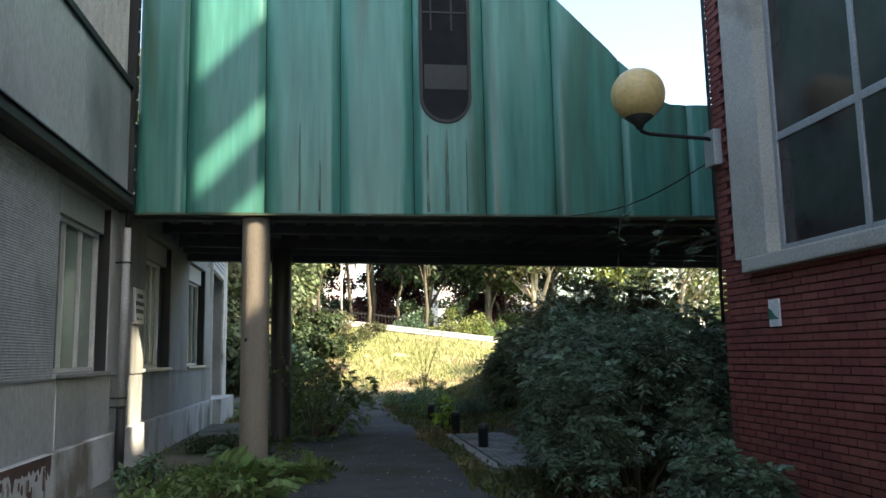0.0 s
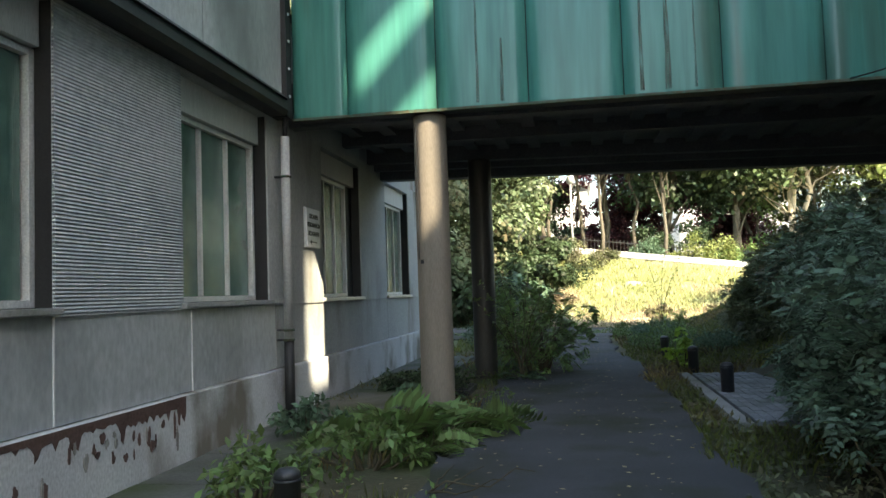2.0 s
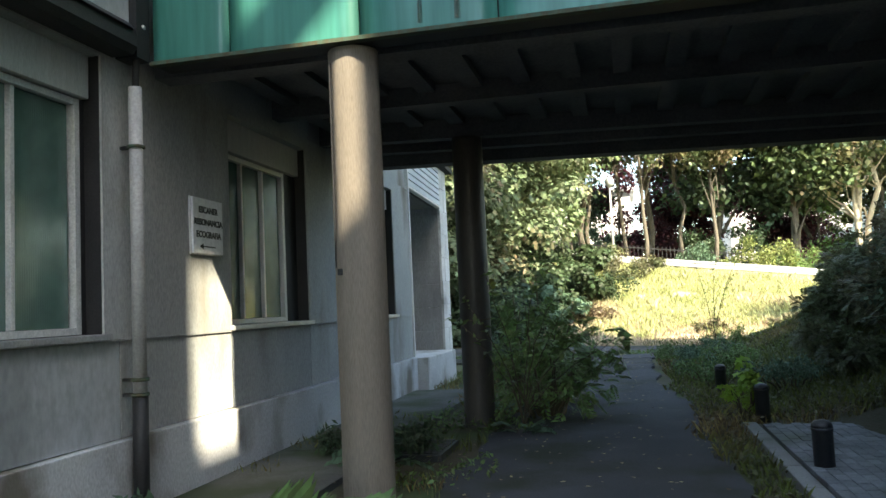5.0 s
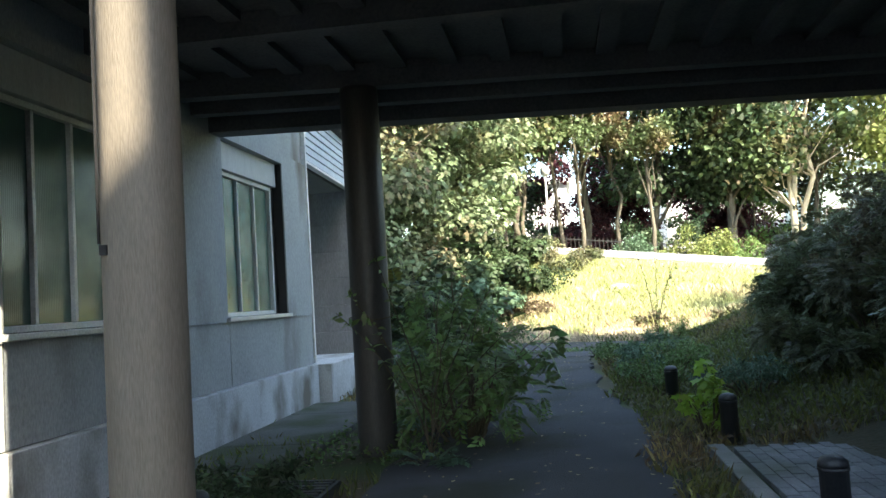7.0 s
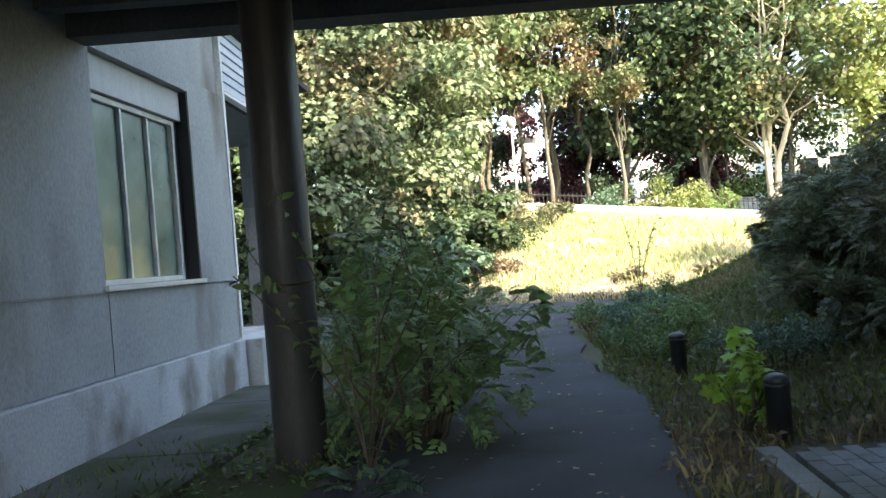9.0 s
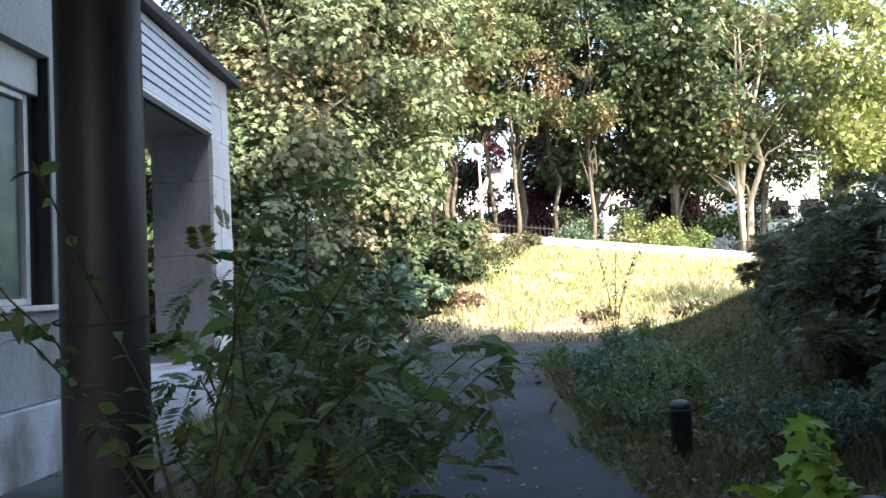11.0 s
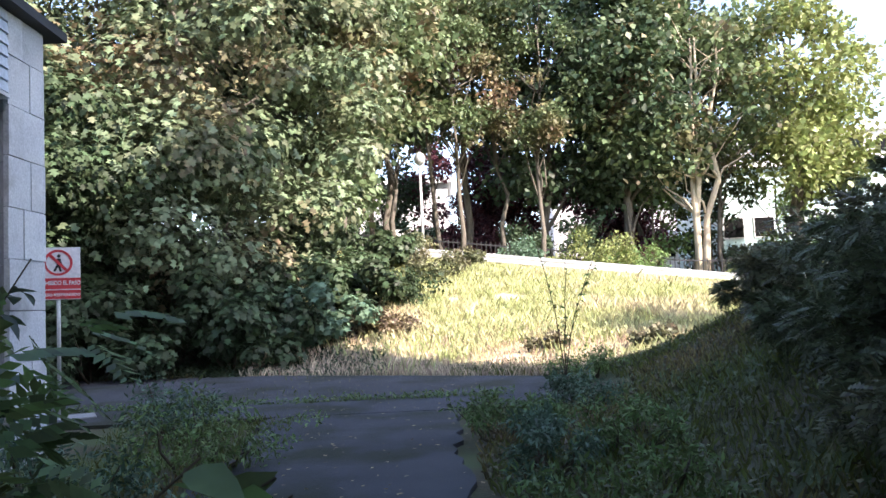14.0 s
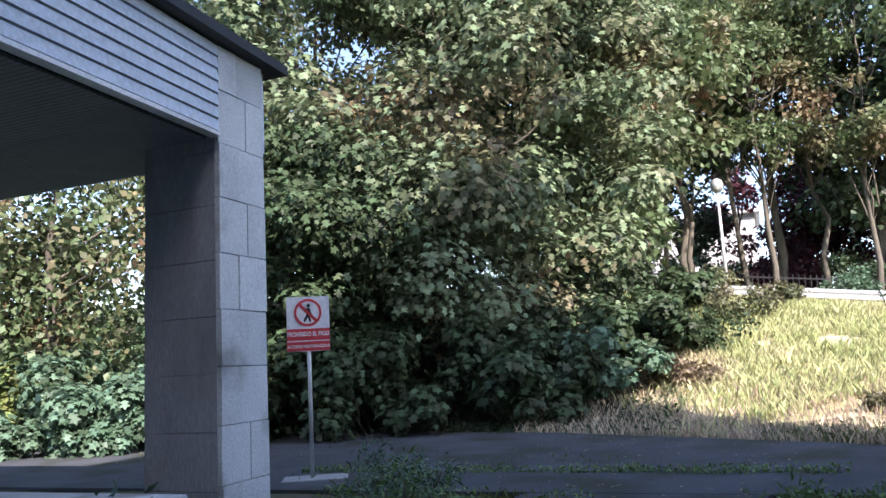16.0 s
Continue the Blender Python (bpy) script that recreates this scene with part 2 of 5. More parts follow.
FALLEN = leaf_mat("fallen_leaf", (0.25, 0.18, 0.09), (0.36, 0.28, 0.15), amp=0.5)
HOUSE = mat("white_render", (0.62, 0.60, 0.61), (0.70, 0.68, 0.69), rough=0.8, scale=0.5, fine=10, bump=0.05)
TEAL = mat("pale_teal_cladding", (0.42, 0.56, 0.56), (0.5, 0.64, 0.63), rough=0.5, scale=0.5, fine=8, bump=0.02)


# ---- mesh helpers ----
def obj(name, bm, material, parent=None, label=""):
    me = bpy.data.meshes.new(name)
    bm.normal_update()
    bm.to_mesh(me)
    bm.free()
    me.materials.append(material)
    ob = new(name, me)
    ob.parent = parent
    if label:
        ob["label"] = label
    return ob


def part(name, bm, material, parent, label=""):
    return obj(name, bm, material, parent, label)


def thing(name, label, category, group="", kind="", at=(0, 0, 0), rz=0):
    ob = new(name)
    ob.empty_display_size = 0.1
    ob.matrix_world = pose(*at, 0, 0, rz)
    return tagged(ob, label, category, group, kind)


def box(x0, x1, y0, y1, z0, z1, bevel=0.0, bm=None):
    bm = bm or bmesh.new()
    r = bmesh.ops.create_cube(bm, size=1)
    for v in r["verts"]:
        v.co = Vector(((x0 + x1) / 2 + v.co.x * (x1 - x0), (y0 + y1) / 2 + v.co.y * (y1 - y0), (z0 + z1) / 2 + v.co.z * (z1 - z0)))
    if bevel:
        es = list({e for v in r["verts"] for e in v.link_edges})
        bmesh.ops.bevel(bm, geom=es, offset=bevel, segments=2, affect="EDGES", profile=0.6)
    return bm


def prism(pts, axis, lo, hi):
    """A closed outline pushed along an axis: pts in the other two axes, in order."""
    bm = bmesh.new()

    def place(p, d):
        return {"x": (d, p[0], p[1]), "y": (p[0], d, p[1]), "z": (p[0], p[1], d)}[axis]
    f0 = [bm.verts.new(place(p, lo)) for p in pts]
    f1 = [bm.verts.new(place(p, hi)) for p in pts]
    bm.faces.new(f0)
    bm.faces.new(f1[::-1])
    for i in range(len(pts)):
        j = (i + 1) % len(pts)
        bm.faces.new((f0[i], f1[i], f1[j], f0[j]))
    bmesh.ops.recalc_face_normals(bm, faces=bm.faces)
    return bm


def tube(pts, radii, seg=8, bm=None, caps=True):
    """A round bar along a line of points, with its own radius at each."""
    bm = bm or bmesh.new()
    pts = [Vector(p) for p in pts]
    if not hasattr(radii, "__len__"):
        radii = [radii] * len(pts)
    rings = []
    up = Vector((0, 0, 1))
    for i, p in enumerate(pts):
        d = (pts[min(i + 1, len(pts) - 1)] - pts[max(i - 1, 0)]).normalized()
        a = d.cross(up if abs(d.z) < 0.95 else Vector((1, 0, 0))).normalized()
        b = d.cross(a)
        rings.append([bm.verts.new(p + (a * math.cos(k * math.tau / seg) + b * math.sin(k * math.tau / seg)) * radii[i]) for k in range(seg)])
    for r0, r1 in zip(rings, rings[1:]):
        for k in range(seg):
            f = bm.faces.new((r0[k], r0[(k + 1) % seg], r1[(k + 1) % seg], r1[k]))
            f.smooth = True
    if caps:
        bm.faces.new(rings[0])
        bm.faces.new(rings[-1][::-1])
    bmesh.ops.recalc_face_normals(bm, faces=bm.faces)
    return bm


def lathe(profile, seg=20, at=(0, 0, 0)):
    """A turned body: profile of (radius, height)."""
    bm = bmesh.new()
    rings = [[bm.verts.new((at[0] + r * math.cos(k * math.tau / seg), at[1] + r * math.sin(k * math.tau / seg), at[2] + z)) for k in range(seg)] for r, z in profile]
    for r0, r1 in zip(rings, rings[1:]):
        for k in range(seg):
            bm.faces.new((r0[k], r0[(k + 1) % seg], r1[(k + 1) % seg], r1[k])).smooth = True
    bm.faces.new(rings[0][::-1])
    bm.faces.new(rings[-1])
    bmesh.ops.recalc_face_normals(bm, faces=bm.faces)
    return bm


def quads(name, v, material, parent=None, label="", per=4):
    """A mesh of loose small faces, from an array of corners (count, per, 3)."""
    n = len(v)
    me = bpy.data.meshes.new(name)
    me.vertices.add(n * per)
    me.vertices.foreach_set("co", np.ascontiguousarray(v, dtype=np.float32).ravel())
    me.loops.add(n * per)
    me.loops.foreach_set("vertex_index", np.arange(n * per, dtype=np.int32))
    me.polygons.add(n)
    me.polygons.foreach_set("loop_start", np.arange(0, n * per, per, dtype=np.int32))
    me.update(calc_edges=True)
    me.materials.append(material)
    ob = new(name, me)
    ob.parent = parent
    if label:
        ob["label"] = label
    return ob


def leaf_quads(pos, size, rng, droop=0.3, narrow=0.5, outward=None):
    """Folded four-cornered leaves at the given places."""
    n = len(pos)
    d = rng.normal(size=(n, 3))
    if outward is not None:
        d = d * 0.7 + outward
    d[:, 2] -= droop
    d /= np.linalg.norm(d, axis=1)[:, None]
    up = rng.normal(size=(n, 3)) * 0.6 + np.array((0, 0, 1.0))
    s = np.cross(d, up)
    s /= np.linalg.norm(s, axis=1)[:, None] + 1e-6
    nn = np.cross(s, d)
    L = size * rng.uniform(0.6, 1.3, n)[:, None]
    mid = pos + d * L * 0.45
    return np.stack([pos, mid + s * L * narrow / 2 + nn * L * 0.1, pos + d * L, mid - s * L * narrow / 2 + nn * L * 0.1], axis=1)


MAPLE_OUTLINE = ((0, 0), (0.1, 0.46), (0.36, 0.2), (0.6, 0.52), (0.68, 0.2), (1, 0), (0.68, -0.2), (0.6, -0.52), (0.36, -0.2), (0.1, -0.46))


def broad_leaves(pos, size, rng, outward, up=0.7):
    """Lobed leaves hanging in tiers, their faces turned outwards and up."""
    n = len(pos)
    nn = outward * 0.9 + rng.normal(size=(n, 3)) * 0.38 + np.array((0, 0, up))
    nn /= np.linalg.norm(nn, axis=1)[:, None]
    d = outward * 0.5 + rng.normal(size=(n, 3)) * 0.6 - np.array((0, 0, 0.8))
    d -= nn * (d * nn).sum(1)[:, None]
    d /= np.linalg.norm(d, axis=1)[:, None] + 1e-6
    s = np.cross(d, nn)
    L = size * rng.uniform(0.55, 1.25, n)[:, None]
    return np.stack([pos + (d * u + s * v - nn * (0.25 * abs(v) + 0.12 * u * u)) * L for u, v in MAPLE_OUTLINE], axis=1)


OVATE_OUTLINE = ((0, 0), (0.18, 0.32), (0.42, 0.5), (0.7, 0.34), (1, 0), (0.7, -0.34), (0.42, -0.5), (0.18, -0.32))


def ovate_leaves(pos, size, rng, heading, narrow, droop=0.45):
    """Pointed oval leaves, folded along the midrib and hanging a little."""
    n = len(pos)
    d = heading + rng.normal(size=(n, 3)) * 0.3 - np.array((0, 0, droop))
    d /= np.linalg.norm(d, axis=1)[:, None] + 1e-6
    s = np.cross(d, rng.normal(size=(n, 3)) * 0.5 + np.array((0, 0, 1.0)))
    s /= np.linalg.norm(s, axis=1)[:, None] + 1e-6
    nn = np.cross(s, d)
    L = size * rng.uniform(0.5, 1.2, n)[:, None]
    return np.stack([pos + (d * u + s * v * narrow + nn * (0.22 * abs(v) - 0.15 * u * u)) * L for u, v in OVATE_OUTLINE], axis=1)


def fronds(base, heading, length, rng, pairs=8, leaflet=0.3, narrow=0.3, droop=0.5):
    """Feathered leaves: pairs of leaflets along an arching midrib."""
    n = len(base)
    h = heading / (np.linalg.norm(heading, axis=1)[:, None] + 1e-6)
    L = length * rng.uniform(0.6, 1.25, n)[:, None]
    side = np.cross(h, rng.normal(size=(n, 3)) * 0.35 + np.array((0, 0, 1.0)))
    side /= np.linalg.norm(side, axis=1)[:, None] + 1e-6
    drop = np.array((0, 0, 1.0))
    out = []
    for k in range(pairs):
        u = 0.18 + 0.82 * (k + 0.5) / pairs
        p = base + h * L * u - drop * L * droop * u * u
        ll = L * leaflet * (1 - 0.55 * abs(u - 0.45)) * rng.uniform(0.8, 1.2, n)[:, None]
        for q in (-1, 1):
            d = side * q + h * 0.55 - drop * (0.25 + 0.2 * rng.uniform(0, 1, n)[:, None])
            d /= np.linalg.norm(d, axis=1)[:, None]
            w = np.cross(d, np.cross(side, h))
            w /= np.linalg.norm(w, axis=1)[:, None] + 1e-6
            m = p + d * ll * 0.45
            out.append(np.stack([p, m + w * ll * narrow / 2, p + d * ll, m - w * ll * narrow / 2], axis=1))
    return np.concatenate(out)


def clump_points(clumps, n, rng, inner=0.55):
    c = np.array([k[:3] for k in clumps], float)
    r = np.array([k[3:] for k in clumps], float)
    if r.shape[1] == 1:
        r = np.repeat(r, 3, 1)
    w = r.prod(1) ** (2 / 3)
    i = rng.choice(len(c), n, p=w / w.sum())
    d = rng.normal(size=(n, 3))
    d /= np.linalg.norm(d, axis=1)[:, None]
    rad = (rng.uniform(inner, 1.0, n) * (1 + 0.28 * np.abs(rng.normal(size=n))))[:, None]
    return c[i] + d * r[i] * rad, d


def smooth(a, b, x):
    t = min(1, max(0, (x - a) / (b - a)))
    return t * t * (3 - 2 * t)


# ---- terrain ----
def bank_foot(x):
    return 37.4 - 0.5 * (x + 1.9) if x > -1.9 else 37.4 + 0.2 * (-1.9 - x)


def road_top(x):
    return min(4.8, max(1.4, 3.15 - 0.125 * (x - 1)))


def ground_z(x, y):
    bf = max(bank_foot(x), 30)
    z = smooth(bf, 49.5, y) * road_top(x)
    z += smooth(55.5, 58.5, y) * 0.55
    if y > 58:
        z += smooth(58, 76, y) * 1.2
    hill = smooth(3.2, 9.0, x) * 2.0 * smooth(12.5, 17, y) * (1 - smooth(30, 37, y))
    left = smooth(15.0, 22, -x) * 1.2 * smooth(30, 36, y)
    return max(z, hill * (1 - smooth(8.0, 10.5, x)), left) - 0.03


def terrain():
    xs = [-600, -250, -120, -70] + [-45 + i * 0.75 for i in range(121)] + [70, 120, 250, 600]
    ys = [-600, -250, -90, -40, -20] + [-10 + i * 0.75 for i in range(122)] + [95, 120, 200, 400, 900]
    vs = [(x, y, ground_z(x, y) + (0.05 * noise.noise((x * 0.7, y * 0.7, 0)) if (x < -0.2 or x > 2.8) and y > 2 else 0)) for y in ys for x in xs]
    w = len(xs)
    fs = [(j * w + i, j * w + i + 1, (j + 1) * w + i + 1, (j + 1) * w + i) for j in range(len(ys) - 1) for i in range(w - 1)]
    me = bpy.data.meshes.new("ground")
    me.from_pydata(vs, [], fs)
    me.materials.append(SOIL)
    me.materials.append(DRYSOIL)
    for p in me.polygons:
        p.use_smooth = True
        c = p.center
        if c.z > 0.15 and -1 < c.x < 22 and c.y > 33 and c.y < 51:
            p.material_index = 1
    return tagged(new("ground", me), "weedy dark soil rising to a dry grassy bank coloured as sunlit", "ground", kind="structure")


terrain()


def sheet(name, outline, z, material, label, thick=0.05):
    bm = prism(outline, "z", z - thick, z)
    return tagged(obj(name, bm, material), label, name, kind="structure")


def wobble_strip(x0f, x1f, y0, y1, step=0.25):
    left, right = [], []
    y = y0
    while y <= y1:
        left.append((x0f(y) + 0.22 * noise.noise((3, y * 0.9, 1)) + 0.1 * noise.noise((3, y * 2.7, 1)), y))
        right.append((x1f(y) + 0.2 * noise.noise((9, y * 0.8, 4)) + 0.12 * noise.noise((9, y * 2.7, 4)), y))
        y += step
    return right + left[::-1]


path_outline = wobble_strip(lambda y: -0.1 if y < 22 else -0.1 - (y - 22) * 0.05, lambda y: 2.4 + 0.25 * smooth(12, 8, y) - 0.35 * smooth(21, 24, y), -8, 30.4)
sheet("path", path_outline, 0.02, ASPHALT, "worn dark asphalt footpath with leaf litter along its edges")
cross = [(-30, 30.0), (4.6, 30.0), (5.2, 33.3)] + [(x, bank_foot(x) - 0.25 + 0.2 * noise.noise((x, 0, 7))) for x in (4, 3, 2, 1, 0, -1, -2, -4, -6, -8, -12, -20, -30)]
sheet("road", cross, 0.024, ASPHALT, "dark cracked asphalt yard below the grassy bank")

# ---- grey building ----
WX = -2.46
WIN = [(8.4, 10.5), (12.36, 14.45), (16.52, 18.59), (20.4, 22.52)]
SILL, TOP = 1.43, 3.72


def grey_building():
    # wall pieces between the window openings; each opening goes through
    ys = [-14] + [v for w in WIN for v in w] + [23.62]
    wall = new("wall_west")
    tagged(wall, "grey ribbed cladding wall over a stained white plinth", "wall", kind="structure")
    for i in range(0, len(ys), 2):
        part("wall_panel", box(WX - 0.3, WX, ys[i] + 0.004, ys[i + 1] - 0.004, SILL, TOP + 0.15), RIBBED if ys[i] < 14 else STUCCO, wall)
    # band under the sills, split by vertical joints
    joints = [-14, 4.3, 6.4, 8.45, 10.5, 12.52, 14.66, 16.52, 18.6, 20.45, 23.62]
    for a, b in zip(joints, joints[1:]):
        part("sill_panel", box(WX - 0.3, WX - 0.012, a + 0.008, b - 0.008, 0.64, SILL - 0.012, 0.004), STUCCO if a > 14 else SMOOTH, wall)
    for y in (10.5, 12.52):
        part("joint_strip", box(WX - 0.02, WX - 0.004, y - 0.007, y + 0.007, 0.64, SILL - 0.02), WHITE, wall, "pale joint strip")
    for a, b in WIN:
        part("wall_panel", box(WX - 0.3, WX, a - 0.004, b + 0.004, TOP, TOP + 0.15), STUCCO, wall)
    part("plinth", box(WX - 0.3, WX + 0.06, -14, 23.62, -0.3, 0.63, 0.012), PLINTH, wall, "stained white plinth with peeling paint")
    part("seam", box(WX - 0.02, WX + 0.006, -14, 23.62, SILL - 0.014, SILL - 0.002), STUCCO, wall)
    # upper storey over the ledge
    part("ledge", prism([(WX - 0.2, 3.74), (WX + 0.2, 3.74), (WX + 0.24, 3.80), (WX + 0.22, 3.93), (WX - 0.2, 3.93)], "y", -14, 14.6), DARK, wall, "dark drip ledge")
    # outline of a prism along y is given in x and z
    part("ledge_flashing", prism([(WX + 0.1, 3.932), (WX + 0.25, 3.932), (WX + 0.2, 3.99), (WX + 0.1, 4.02)], "y", -14, 14.55), DARK, wall)
    for a, b in ((-14, 2), (2, 6.1), (6.1, 8.3), (8.3, 10.45), (10.45, 12.55), (12.55, 14.64)):
        part("upper_panel", box(WX - 0.3, WX + 0.14, a + 0.006, b - 0.006, 3.935, 5.55, 0.004), SMOOTH, wall, "smooth grey metal panel")
    part("upper_ledge", box(WX - 0.3, WX + 0.18, -14, 14.64, 5.55, 5.64), DARK, wall)
    for k in range(52):
        y = -2 + k * 0.32
        part("upper_slat", box(WX - 0.1, WX + 0.12, y, y + 0.16, 5.64, 7.4), SHUTTER, wall)
    part("upper_wall", box(WX - 0.3, WX - 0.1, -14, 14.64, 5.64, 7.6), SMOOTH, wall)
    part("upper_wall", box(WX - 0.3, WX - 0.06, 14.66, 23.62, 3.87, 5.25), STUCCO, wall)
    part("corner_post", box(WX - 0.28, WX + 0.2, 14.645, 14.83, 3.74, 8.5), DARK, wall, "dark metal corner strip with rivets")
    for k in range(9):
        part("rivet", box(WX + 0.2, WX + 0.215, 14.72, 14.75, 4.0 + k * 0.35, 4.03 + k * 0.35), ALU, wall)
    part("trim", box(WX - 0.1, WX + 0.015, 23.625, 23.69, 0.64, 5.25), WHITE, wall, "white corner trim")
    # the hidden rest of the house
    tagged(obj("wall_end", box(-12, WX - 0.31, 23.35, 23.6, -0.3, 5.25), STUCCO), "grey rendered end wall under the porch", "wall", kind="structure")
    tagged(obj("roof_west", box(-12, WX - 0.05, -14, 14.6, 7.61, 7.75), DARK), "flat dark roof", "roof", kind="structure")
    tagged(obj("roof_low", box(-12, WX - 0.05, 14.66, 23.6, 5.26, 5.36), DARK), "flat dark roof", "roof", kind="structure")
    tagged(obj("wall_back", box(-12.2, -12, -14, 23.6, -0.3, 7.7), STUCCO), "grey rendered wall", "wall", kind="structure")
    tagged(obj("wall_south", box(-12, WX - 0.31, -14.2, -14, -0.3, 7.7), STUCCO), "grey rendered wall", "wall", kind="structure")
    tagged(obj("floor_inside", box(-12, WX - 0.31, -14, 23.3, 0.55, 0.6), STUCCO), "grey floor inside the building", "floor", kind="structure")


def window(i, a, b, lm=0.0, rm=0.0):
    w = new("window_%d" % i)
    tagged(w, "three-pane aluminium window with frosted green glass, shutter box above", "window", kind="structure")
    gx = WX - 0.2
    part("shutter_box", box(gx - 0.05, gx + 0.1, a + 0.012, b - 0.012, 3.36, TOP - 0.006, 0.01), SHUTTER, w, "pale ribbed shutter box")
    part("window_sill", box(WX - 0.26, WX + 0.05, a - 0.04, b + 0.04, SILL - 0.002, SILL + 0.05, 0.008), KERB if i < 3 else ALU, w, "weathered stone sill")
    z0, z1 = SILL + 0.055, 3.355
    # Near-black strips fill the opening on either side of the frame.
    for u, v in ((a, a + lm), (b - rm, b)):
        if v - u > 0.01:
            part("shutter_guide", box(gx - 0.03, gx + 0.04, u + 0.004, v - 0.002, z0, z1), DARK, w, "dark strip beside the window frame")
    a, b = a + lm, b - rm
    for y in (a + 0.004, b - 0.064):
        part("frame", box(gx - 0.03, gx + 0.05, y, y + 0.06, z0, z1, 0.006), ALU, w)
    for z in (z0, z1 - 0.06):
        part("frame", box(gx - 0.03, gx + 0.05, a + 0.068, b - 0.068, z, z + 0.055, 0.006), ALU, w)
    third = (b - a - 0.13) / 3
    for k in range(3):
        y = a + 0.065 + k * third
        if k:
            part("mullion", box(gx - 0.02, gx + 0.04, y - 0.02, y + 0.02, z0 + 0.06, z1 - 0.062, 0.005), ALU, w)
        part("pane", box(gx - 0.012, gx - 0.004, y + 0.022, y + third - 0.022, z0 + 0.057, z1 - 0.062), PANE, w)
    part("jamb", box(WX - 0.3, WX - 0.02, b + rm - 0.003, b + rm + 0.003, SILL + 0.05, TOP - 0.01), DARK, w, "dark window reveal")


grey_building()
for i, (a, b) in enumerate(WIN):
    window(i + 1, a, b, (0, 0, 0, 0.17)[i], (0, 0.06, 0.36, 0.1)[i])


# ---- bridge ----
BY, BZ = 14.86, 3.77


def roofline(x):
    return 7.9 if x < 3.6 else max(5.6, 7.32 - (x - 4.21) * 0.975)


def bridge():
    b = thing("footbridge", "raised corridor clad in streaked green metal panels, dark underneath", "bridge", kind="structure")
    js = [-2.27, -1.55] + [-0.412 + 1.125 * k for k in range(12)]
    for a, c in zip(js, js[1:]):
        # a gently rounded sheet, folded in at both joints
        bm = bmesh.new()
        cols = []
        n = 8
        for k in range(n + 1):
            u = k / n
            x = a + 0.006 + (c - a - 0.012) * u
            y = BY + 0.03 - 0.03 * math.sin(math.pi * u) ** 0.35 - 0.006 * math.sin(u * 9)
            bot = BZ - 0.012 + 0.012 * noise.noise((a, 2, 1))
            cols.append([bm.verts.new((x, y, bot)), bm.verts.new((x, y, 5.2)), bm.verts.new((x, y, roofline(x)))])
        back = [[bm.verts.new((v.co.x, BY + 0.06, v.co.z)) for v in col] for col in (cols[0], cols[-1])]
        for p, q in zip(cols, cols[1:]):
            for j in (0, 1):
                bm.faces.new((p[j], q[j], q[j + 1], p[j + 1])).smooth = True
        for p, q in ((cols[0], back[0]), (cols[-1], back[1])):
            for j in (0, 1):
                bm.faces.new((p[j], p[j + 1], q[j + 1], q[j]))
        bmesh.ops.recalc_face_normals(bm, faces=bm.faces)
        part("panel", bm, GREEN, b)
    part("core", prism([(-2.27, 3.74), (12, 3.74), (12, 5.5), (6.0, 5.5), (3.6, 7.8), (-2.27, 7.8)], "y", BY + 0.07, BY + 0.3), DARK, b)
    part("drip_edge", box(-2.27, 12, BY - 0.025, BY + 0.05, BZ - 0.05, BZ - 0.018), RUST, b, "rusted bottom drip edge")
    skew = 0.14
    # deck and cross beams, running with the bridge
    part("deck", prism([(-2.45, BY + 0.31), (12, BY + 0.31), (12, 22.3), (-2.45, 20.4)], "z", 4.12, 4.3), UNDER, b, "dark ribbed deck underside")
    for k in range(26):
        x = -2.3 + k * 0.55
        part("deck_rib", box(x, x + 0.2, BY + 0.32, 19.4 + skew * (x + 2.4), 4.04, 4.118), UNDER, b)
    for y, z0, d in ((BY + 0.33, 3.72, 0.25), (17.6, 3.9, 0.2), (19.1, 3.86, 0.18), (19.6, 3.80, 0.16), (20.05, 3.69, 0.3)):
        s = skew if y > 19 else 0.03
        part("beam", prism([(-2.45, y), (12, y + 14.45 * s), (12, y + d + 14.45 * s), (-2.45, y + d)], "z", z0, 4.118), UNDER, b, "dark steel beam")
    part("back_wall", prism([(-2.2, 20.37), (12, 22.36), (12, 22.5), (-2.2, 20.5)], "z", 4.125, 7.6), GREEN, b)
    part("roof", prism([(-2.27, BY + 0.3), (3.5, BY + 0.3), (3.5, 21.0), (-2.27, 20.4)], "z", 7.62, 7.72), DARK, b)
    part("roof", prism([(3.5, BY + 0.3), (12, BY + 0.3), (12, 22.4), (3.5, 21.0)], "z", 5.36, 5.46), DARK, b)
    # rounded window
    w = part("window_frame", stadium(2.35, 5.2, 0.41, 3.2, 0.05, BY - 0.03, BY + 0.05, True), DARK, b, "black rubber window gasket")
    part("pane", stadium(2.35, 5.2, 0.375, 3.2, 0, BY - 0.008, BY - 0.002, False), DARKPANE, w)
    for x in (2.12, 2.45):
        part("bar", box(x, x + 0.025, BY - 0.02, BY - 0.009, 6.72, 8.2), DARK, w)
    part("bar", box(2.0, 2.7, BY - 0.02, BY - 0.009, 7.0, 7.03), DARK, w)
    part("blind", box(2.02, 2.70, BY - 0.014, BY - 0.0085, 5.75, 6.15), BLACK, w)
